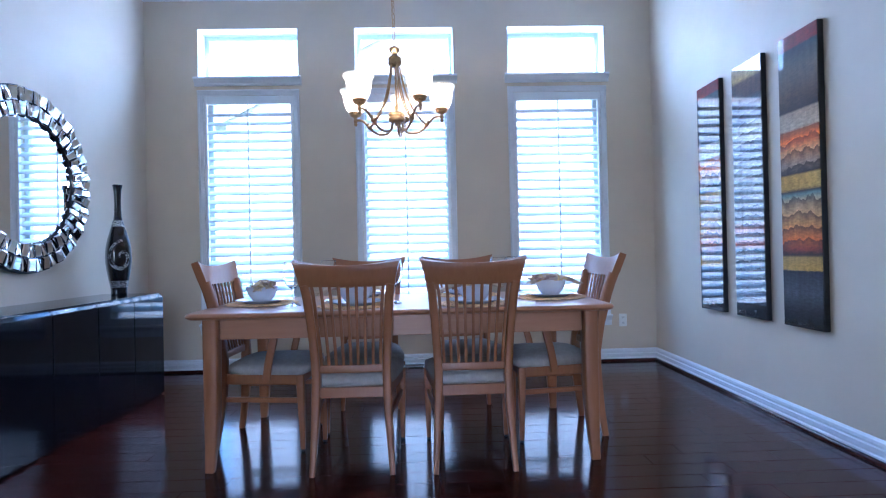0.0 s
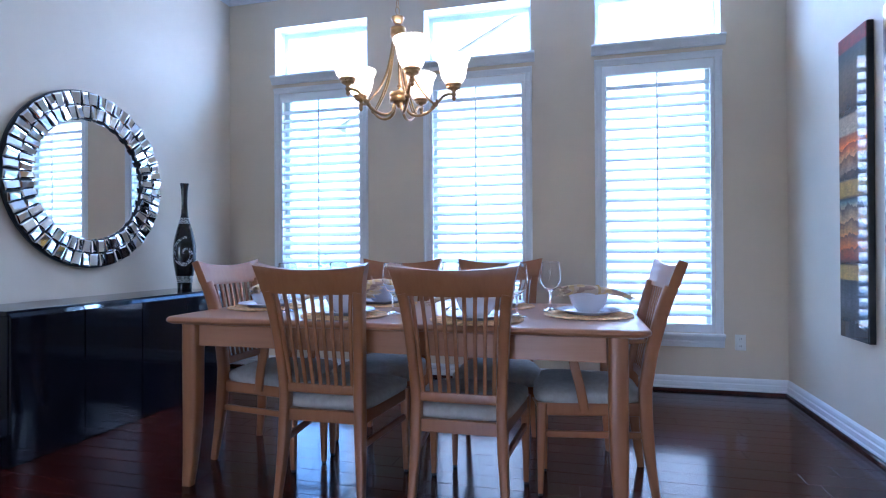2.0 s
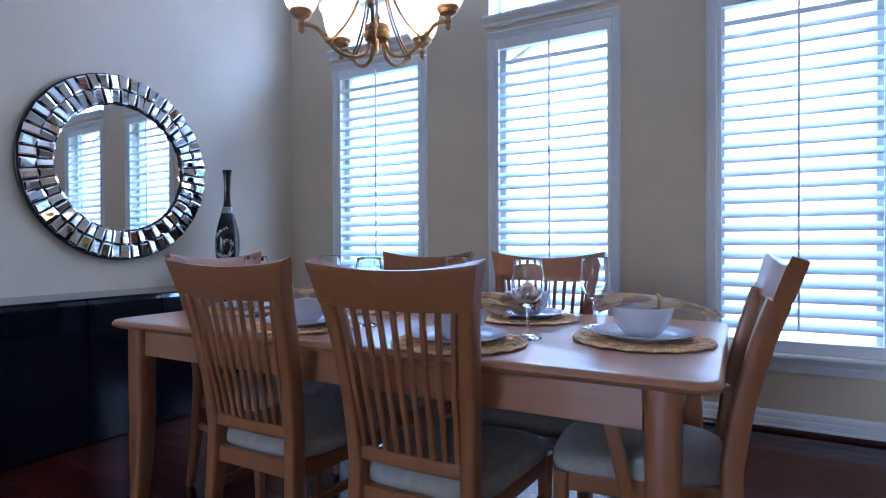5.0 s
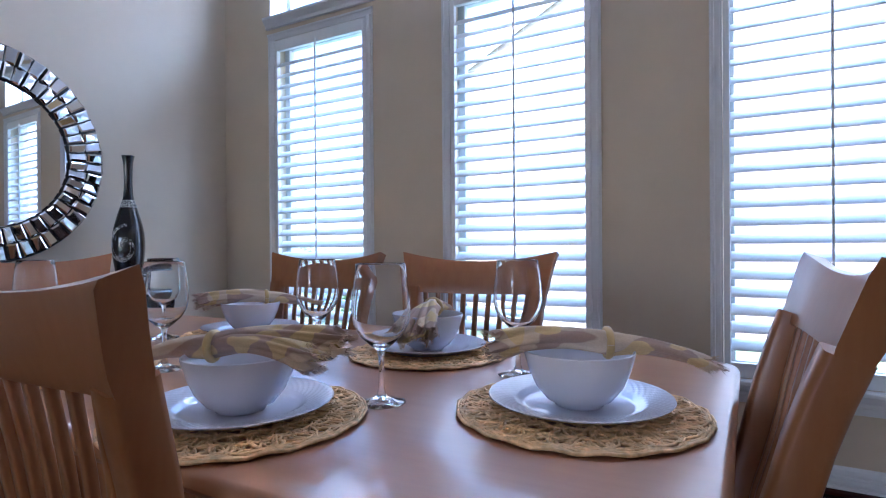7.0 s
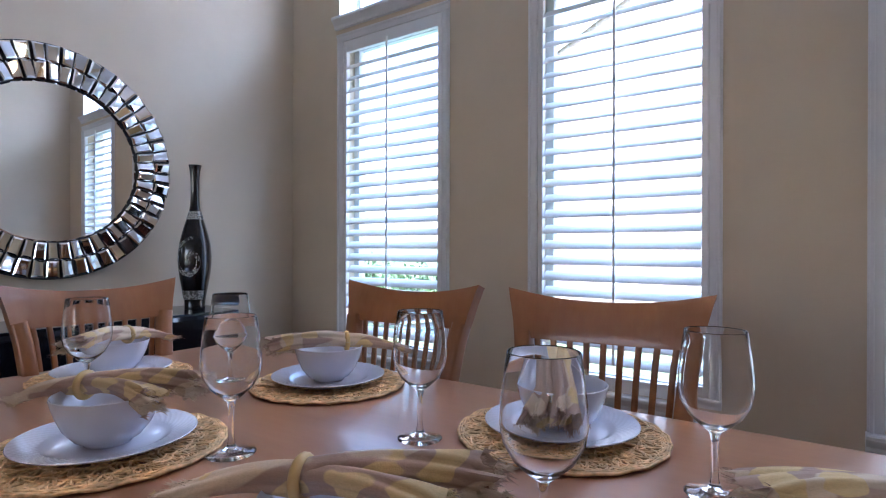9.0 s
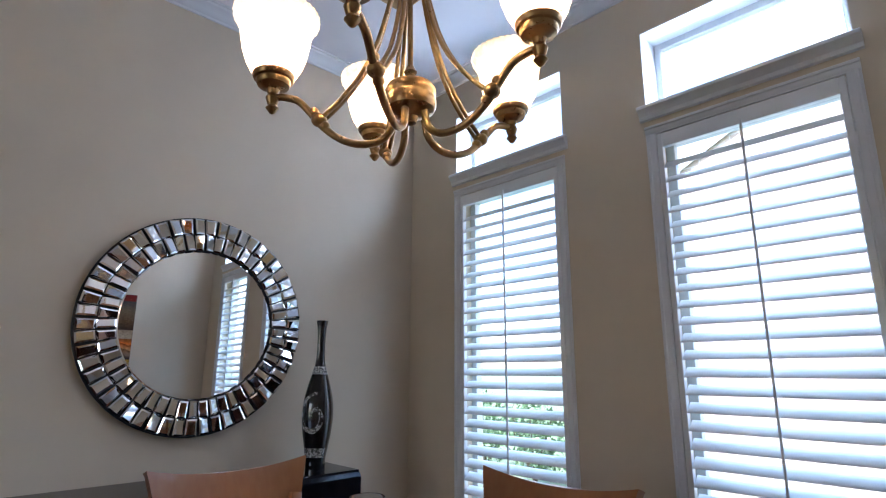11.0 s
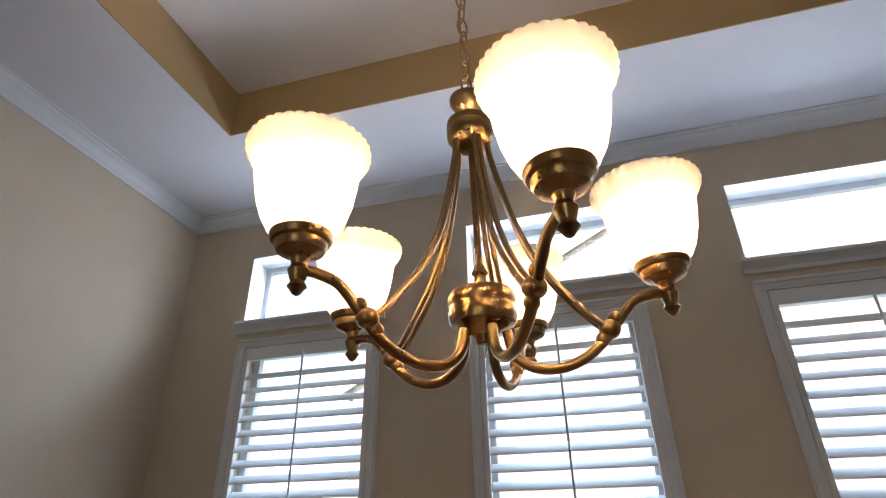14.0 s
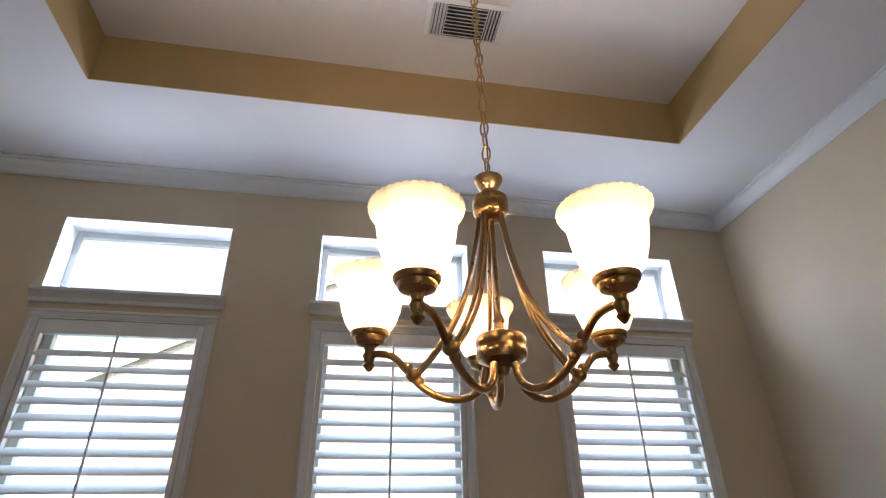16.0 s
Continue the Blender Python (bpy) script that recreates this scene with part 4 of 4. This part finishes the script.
def paint_material(name, stops, ridge, ridges, streak, zones):
    """Painted bands with straight edges, and rows of layered ridges across them."""
    m, t, b = nodes_of(name)
    tc = t.nodes.new("ShaderNodeTexCoord")
    sep = t.nodes.new("ShaderNodeSeparateXYZ")
    t.links.new(tc.outputs["Object"], sep.inputs[0])
    broad = noise_tex(t, 9, 4, 0.55, (1, 1.0, 0.35))
    n2 = noise_tex(t, 30, 4, 0.6, (1, 1, 3.0))
    fine = noise_tex(t, 16, 3, 0.5, (1, 2.2, 0.3))
    band = math_node(t, "ADD", math_node(t, "DIVIDE", sep.outputs[2], 1.635), math_node(t, "MULTIPLY", n2, 0.008))
    col = ramp(t, band, stops)
    # layered ridges: each row fades from a dark crest down into light mist
    hill = math_node(t, "ADD", sep.outputs[2], math_node(t, "MULTIPLY", broad, ridge))
    row = math_node(t, "FRACT", math_node(t, "MULTIPLY", hill, ridges), 0.0)
    rows = ramp(t, row, [(0.0, (1.6, 1.5, 1.35)), (0.5, (1.0, 0.92, 0.85)), (0.86, (0.42, 0.34, 0.3)), (0.97, (0.30, 0.23, 0.2)), (1.0, (1.6, 1.5, 1.35))])
    inside = ramp(t, band, zones)
    for fac, tint in ((math_node(t, "MULTIPLY", inside, streak), rows), (0.6, ramp(t, n2, [(0.3, (0.4, 0.36, 0.34)), (0.65, (1.25, 1.2, 1.15))])), (0.35, ramp(t, fine, [(0.35, (0.5, 0.48, 0.46)), (0.65, (1.3, 1.3, 1.3))]))):
        mul = t.nodes.new("ShaderNodeMixRGB")
        mul.blend_type = "MULTIPLY"
        if isinstance(fac, float):
            mul.inputs[0].default_value = fac
        else:
            t.links.new(fac, mul.inputs[0])
        t.links.new(col, mul.inputs[1])
        t.links.new(tint, mul.inputs[2])
        col = mul.outputs[0]
    t.links.new(col, b.inputs["Base Color"])
    b.inputs["Roughness"].default_value = 0.5
    b.inputs["Specular IOR Level"].default_value = 0.08
    b.inputs["Coat Weight"].default_value = 1.0
    b.inputs["Coat IOR"].default_value = 1.6
    b.inputs["Coat Roughness"].default_value = 0.02
    bump(t, b, n2, 0.12, 0.003)
    return m


DK, GOLD, ORG = (0.03, 0.016, 0.012), (0.52, 0.30, 0.05), (0.75, 0.17, 0.02)
warm_paint = paint_material("warm_paint", [
    (0.0, (0.015, 0.012, 0.012)), (0.06, (0.03, 0.03, 0.033)), (0.12, (0.09, 0.095, 0.11)), (0.195, (0.05, 0.05, 0.06)), (0.20, GOLD), (0.242, (0.44, 0.27, 0.07)), (0.248, DK),
    (0.27, (0.22, 0.035, 0.012)), (0.30, (0.55, 0.13, 0.02)), (0.36, (0.46, 0.22, 0.06)), (0.42, (0.40, 0.27, 0.13)), (0.455, (0.14, 0.20, 0.18)), (0.465, DK),
    (0.475, (0.46, 0.27, 0.05)), (0.52, GOLD), (0.526, DK), (0.56, (0.24, 0.17, 0.12)), (0.60, (0.48, 0.24, 0.09)), (0.64, ORG), (0.672, (0.30, 0.09, 0.02)),
    (0.678, (0.50, 0.38, 0.25)), (0.735, (0.38, 0.27, 0.17)), (0.742, (0.04, 0.02, 0.014)), (0.80, (0.10, 0.055, 0.025)), (0.88, (0.12, 0.09, 0.055)), (0.952, (0.05, 0.045, 0.045)), (0.957, (0.20, 0.014, 0.012))], 0.22, 12.0, 0.9,
    [(0.25, (0, 0, 0)), (0.27, (1, 1, 1)), (0.44, (1, 1, 1)), (0.46, (0, 0, 0)), (0.53, (0, 0, 0)), (0.55, (1, 1, 1)), (0.64, (1, 1, 1)), (0.67, (0, 0, 0))])
cool_paint = paint_material("cool_paint", [
    (0.0, (0.02, 0.018, 0.02)), (0.055, (0.03, 0.028, 0.03)), (0.07, (0.16, 0.20, 0.26)), (0.20, (0.13, 0.16, 0.20)), (0.24, (0.26, 0.24, 0.20)), (0.27, (0.16, 0.15, 0.16)),
    (0.29, (0.50, 0.13, 0.08)), (0.32, (0.32, 0.26, 0.22)), (0.35, (0.48, 0.15, 0.09)), (0.38, (0.30, 0.27, 0.22)), (0.47, (0.20, 0.21, 0.20)), (0.56, (0.30, 0.29, 0.23)),
    (0.66, (0.14, 0.15, 0.19)), (0.70, (0.42, 0.40, 0.36)), (0.76, (0.36, 0.35, 0.32)), (0.765, (0.12, 0.13, 0.17)), (0.85, (0.08, 0.08, 0.095)), (0.87, (0.07, 0.035, 0.02)), (0.93, (0.10, 0.05, 0.025)), (0.945, (0.48, 0.32, 0.10)), (1.0, (0.40, 0.30, 0.18))], 0.10, 17.0, 0.85, [(0.05, (0, 0, 0)), (0.08, (1, 1, 1)), (0.84, (1, 1, 1)), (0.87, (0, 0, 0))])


def picture(y0, y1, mat, label):
    e = thing("wall_picture", label, "picture", "three pictures", pose(XR, (y0 + y1) / 2, 0.565))
    h, w = 1.635, (y1 - y0) / 2
    part("box_frame", boxes((-0.032, -0.001, -w, w, 0, h), bevel=0.002), black_paint, e, "black edge")
    part("canvas", boxes((-0.0355, -0.0325, -w + 0.003, w - 0.003, 0.003, h - 0.003)), mat, e)


picture(4.000, 4.306, warm_paint, "tall narrow glossy abstract picture in brown, gold and orange")
picture(3.525, 3.842, cool_paint, "tall narrow glossy abstract picture in grey, cream and red")
picture(3.045, 3.362, warm_paint, "tall narrow glossy abstract picture in brown, gold and orange")


# ---- outlet and ceiling vent ----
def outlet():
    e = thing("wall_outlet", "white duplex power outlet on the beige wall", "outlet", "", pose(2.087, YW, 0.370))
    part("plate", boxes((-0.036, 0.036, -0.006, 0, -0.058, 0.058), bevel=0.003), plastic_white, e)
    for z in (-0.026, 0.026):
        s = part("socket", boxes((-0.016, 0.016, -0.0085, -0.0062, z - 0.015, z + 0.015), bevel=0.001), plastic_white, e)
        for x in (-0.006, 0.006):
            part("slot", boxes((x - 0.0012, x + 0.0012, -0.0091, -0.0086, z - 0.006, z + 0.006)), black_paint, s, "dark slot")
    return e


outlet()


def ceiling_vent():
    e = thing("ceiling_vent", "white metal ceiling air vent with narrow slats", "vent", "", pose(0.350, 4.065, TZ))
    w, d = 0.20, 0.125
    part("backing", boxes((-w + 0.03, w - 0.03, -d + 0.03, d - 0.03, -0.004, -0.001)), iron_black, e)
    part("frame", boxes((-w, w, -d, -d + 0.03, -0.014, -0.001), (-w, w, d - 0.03, d, -0.014, -0.001), (-w, -w + 0.03, -d + 0.03, d - 0.03, -0.014, -0.001), (w - 0.03, w, -d + 0.03, d - 0.03, -0.014, -0.001), bevel=0.003), trim_paint, e)
    # long slats across the middle, short ones towards both ends
    for i in range(9):
        y = -0.084 + 0.021 * i
        o = part("slat", boxes((-0.098, 0.098, -0.0012, 0.0012, -0.009, 0.007)), trim_paint, e)
        o.matrix_basis = pose(0, y, -0.0085, -48, 0, 0)
    for side in (-1, 1):
        part("divider", boxes((side * 0.101 - 0.0015, side * 0.101 + 0.0015, -d + 0.03, d - 0.03, -0.014, -0.002)), trim_paint, e)
        for i in range(4):
            o = part("slat", boxes((-0.0012, 0.0012, -d + 0.03, d - 0.03, -0.008, 0.006)), trim_paint, e)
            o.matrix_basis = pose(side * (0.114 + 0.0165 * i), 0, -0.0085, 0, side * 42, 0)
    return e


ceiling_vent()


# ---- neighbour's house and shrubs ----
house_pane = simple("house_pane", (0.34, 0.42, 0.50), 0.1, vary=0.05)


def neighbour_house():
    h = thing("house", "neighbouring brick house with a white-trimmed gable roof", "house")
    Y = 10.0
    ax, az, ex0, ex1, ez = 4.6, 7.70, -3.2, 12.4, 3.65
    m, t, b = nodes_of("house_brick")
    bk = t.nodes.new("ShaderNodeTexBrick")
    tc = t.nodes.new("ShaderNodeTexCoord")
    mp = t.nodes.new("ShaderNodeMapping")
    mp.inputs["Rotation"].default_value = (radians(90), 0, 0)
    t.links.new(tc.outputs["Object"], mp.inputs[0])
    t.links.new(mp.outputs[0], bk.inputs["Vector"])
    bk.inputs["Scale"].default_value = 2.4
    bk.inputs["Color1"].default_value = (0.40, 0.33, 0.27, 1)
    bk.inputs["Color2"].default_value = (0.30, 0.24, 0.20, 1)
    bk.inputs["Mortar"].default_value = (0.45, 0.43, 0.40, 1)
    t.links.new(bk.outputs[0], b.inputs["Base Color"])
    b.inputs["Roughness"].default_value = 0.9
    bm = bmesh.new()
    outline = [(ex0, -0.25), (ex1, -0.25), (ex1, ez), (ax, az), (ex0, ez)]
    A = [bm.verts.new((x, Y, z)) for x, z in outline]
    B = [bm.verts.new((x, Y + 6, z)) for x, z in outline]
    n = len(outline)
    for i in range(n):
        bm.faces.new((A[i], A[(i + 1) % n], B[(i + 1) % n], B[i]))
    bm.faces.new(A[::-1])
    bm.faces.new(B)
    part("wall", bm, m, h)
    for s, ex in ((-1, ex0), (1, ex1)):
        d = Vector((ex - ax, 0, ez - az)).normalized()
        end = Vector((ex, 0, ez)) + d * 0.5
        nrm = Vector((-d.z, 0, d.x)) if -d.z * 0 + d.x > 0 else Vector((d.z, 0, -d.x))
        bm = bmesh.new()
        quad = [Vector((ax, 0, az)) + nrm * 0.02, end + nrm * 0.02, end + nrm * 0.14, Vector((ax, 0, az)) + nrm * 0.14 + Vector((0, 0, 0.02))]
        a = [bm.verts.new((q.x, Y - 0.03, q.z)) for q in quad]
        c = [bm.verts.new((q.x, Y + 6.3, q.z)) for q in quad]
        for i in range(4):
            bm.faces.new((a[i], a[(i + 1) % 4], c[(i + 1) % 4], c[i]))
        bm.faces.new(a[::-1])
        bm.faces.new(c)
        roof = part("roof", bm, shingle, h)
        bm = bmesh.new()
        quad = [Vector((ax, 0, az)) - nrm * 0.20, end - nrm * 0.20, end + nrm * 0.10, Vector((ax, 0, az)) + nrm * 0.10]
        a = [bm.verts.new((q.x, Y - 0.06, q.z)) for q in quad]
        c = [bm.verts.new((q.x, Y - 0.031, q.z)) for q in quad]
        for i in range(4):
            bm.faces.new((a[i], a[(i + 1) % 4], c[(i + 1) % 4], c[i]))
        bm.faces.new(a[::-1])
        bm.faces.new(c)
        part("fascia", bm, trim_paint, roof, "white rake board")
    w = part("window", boxes((4.25, 5.15, Y - 0.06, Y - 0.003, 4.55, 5.75), bevel=0.01), trim_paint, h, "white framed upper window")
    part("pane", boxes((4.33, 5.07, Y - 0.075, Y - 0.062, 4.63, 5.67)), house_pane, w)


neighbour_house()


def clump(bm, rng, cx, cy, cz, r, count, leaf):
    for _ in range(count):
        th, ph = rng.uniform(0, 6.283), math.acos(rng.uniform(-1, 1))
        rad = r * rng.uniform(0.55, 1.05)
        c = Vector((cx + rad * math.sin(ph) * math.cos(th), cy + rad * math.sin(ph) * math.sin(th), cz + rad * math.cos(ph) * 0.8))
        u = Vector((rng.uniform(-1, 1), rng.uniform(-1, 1), rng.uniform(-1, 1))).normalized()
        w = u.orthogonal().normalized()
        s = leaf * rng.uniform(0.7, 1.3)
        bm.faces.new([bm.verts.new(c - u * s), bm.verts.new(c + w * s * 0.45), bm.verts.new(c + u * s), bm.verts.new(c - w * s * 0.45)])


def shrub(x, y, seed, r):
    rng = random.Random(seed)
    e = thing("shrub", "leafy green shrub on the lawn outside the windows", "shrub", "shrubs outside", pose(x, y, -0.25))
    bm = bmesh.new()
    for i in range(7):
        a = rng.uniform(0, 6.28)
        sweep(bm, [(0, 0, 0), (0.3 * r * math.cos(a), 0.3 * r * math.sin(a), r * 0.7), (0.6 * r * math.cos(a), 0.6 * r * math.sin(a), r * 1.3)], [0.02, 0.013, 0.006], 6, (0, 1, 0))
    part("stems", bm, bark, e)
    bm = bmesh.new()
    for i in range(9):
        clump(bm, rng, rng.uniform(-0.6, 0.6) * r, rng.uniform(-0.4, 0.4) * r, r * rng.uniform(0.5, 1.35), r * 0.42, 130, 0.05)
    part("leaves", bm, leaf_mat, e)


for x, y, s, r in ((-5.4, 9.6, 1, 0.80), (-4.2, 9.3, 2, 0.70), (-2.9, 9.1, 3, 0.75), (-6.8, 9.6, 7, 0.9)):
    shrub(x, y, s, r)

# ---- floor planks ----
ROW = 0.125
rng = random.Random(7)
plank_meshes = {}


def plank_mesh(length):
    bm = bmesh.new()
    x, y = length / 2 - 0.0005, ROW / 2 - 0.0005
    lo = [bm.verts.new((sx * x, sy * y, -0.004)) for sx, sy in ((-1, -1), (1, -1), (1, 1), (-1, 1))]
    md = [bm.verts.new((v.co.x, v.co.y, -0.0012)) for v in lo]
    hi = [bm.verts.new((v.co.x - math.copysign(0.0014, v.co.x), v.co.y - math.copysign(0.0014, v.co.y), 0)) for v in lo]
    for A, B in ((lo, md), (md, hi)):
        for i in range(4):
            bm.faces.new((A[i], A[(i + 1) % 4], B[(i + 1) % 4], B[i]))
    bm.faces.new(hi)
    me = bpy.data.meshes.new("plank")
    bm.to_mesh(me)
    bm.free()
    me.materials.append(floor_wood)
    return me


far_verts, far_faces = [], []
y = YW
while y > YB:
    x = XL - 0.10 - rng.choice((0.0, 0.3, 0.55, 0.8))
    while x < XR + 0.02:
        full = rng.choice((0.62, 0.85, 1.05, 1.25))
        x0, x1 = max(x, XL - 0.10), min(x + full, XR + 0.10)
        x += full
        L = round(x1 - x0, 3)
        if L < 0.03:
            continue
        if y > 0.9:
            if L not in plank_meshes:
                plank_meshes[L] = plank_mesh(L)
            o = new("plank", plank_meshes[L])
            o.parent = floor
            o.matrix_basis = pose(x0 + L / 2, y - ROW / 2, rng.uniform(-0.0003, 0.0), rng.uniform(-0.08, 0.08), rng.uniform(-0.02, 0.02), 0)
        else:
            k = len(far_verts)
            far_verts += [(x0 + 0.001, y - ROW + 0.001, 0), (x1 - 0.001, y - ROW + 0.001, 0), (x1 - 0.001, y - 0.001, 0), (x0 + 0.001, y - 0.001, 0)]
            far_faces.append((k, k + 1, k + 2, k + 3))
    y -= ROW
me = bpy.data.meshes.new("planks")
me.from_pydata(far_verts, [], far_faces)
me.materials.append(floor_wood)
o = new("planks", me)
o.parent = floor
tagged(o, "", "", "", "stuff")
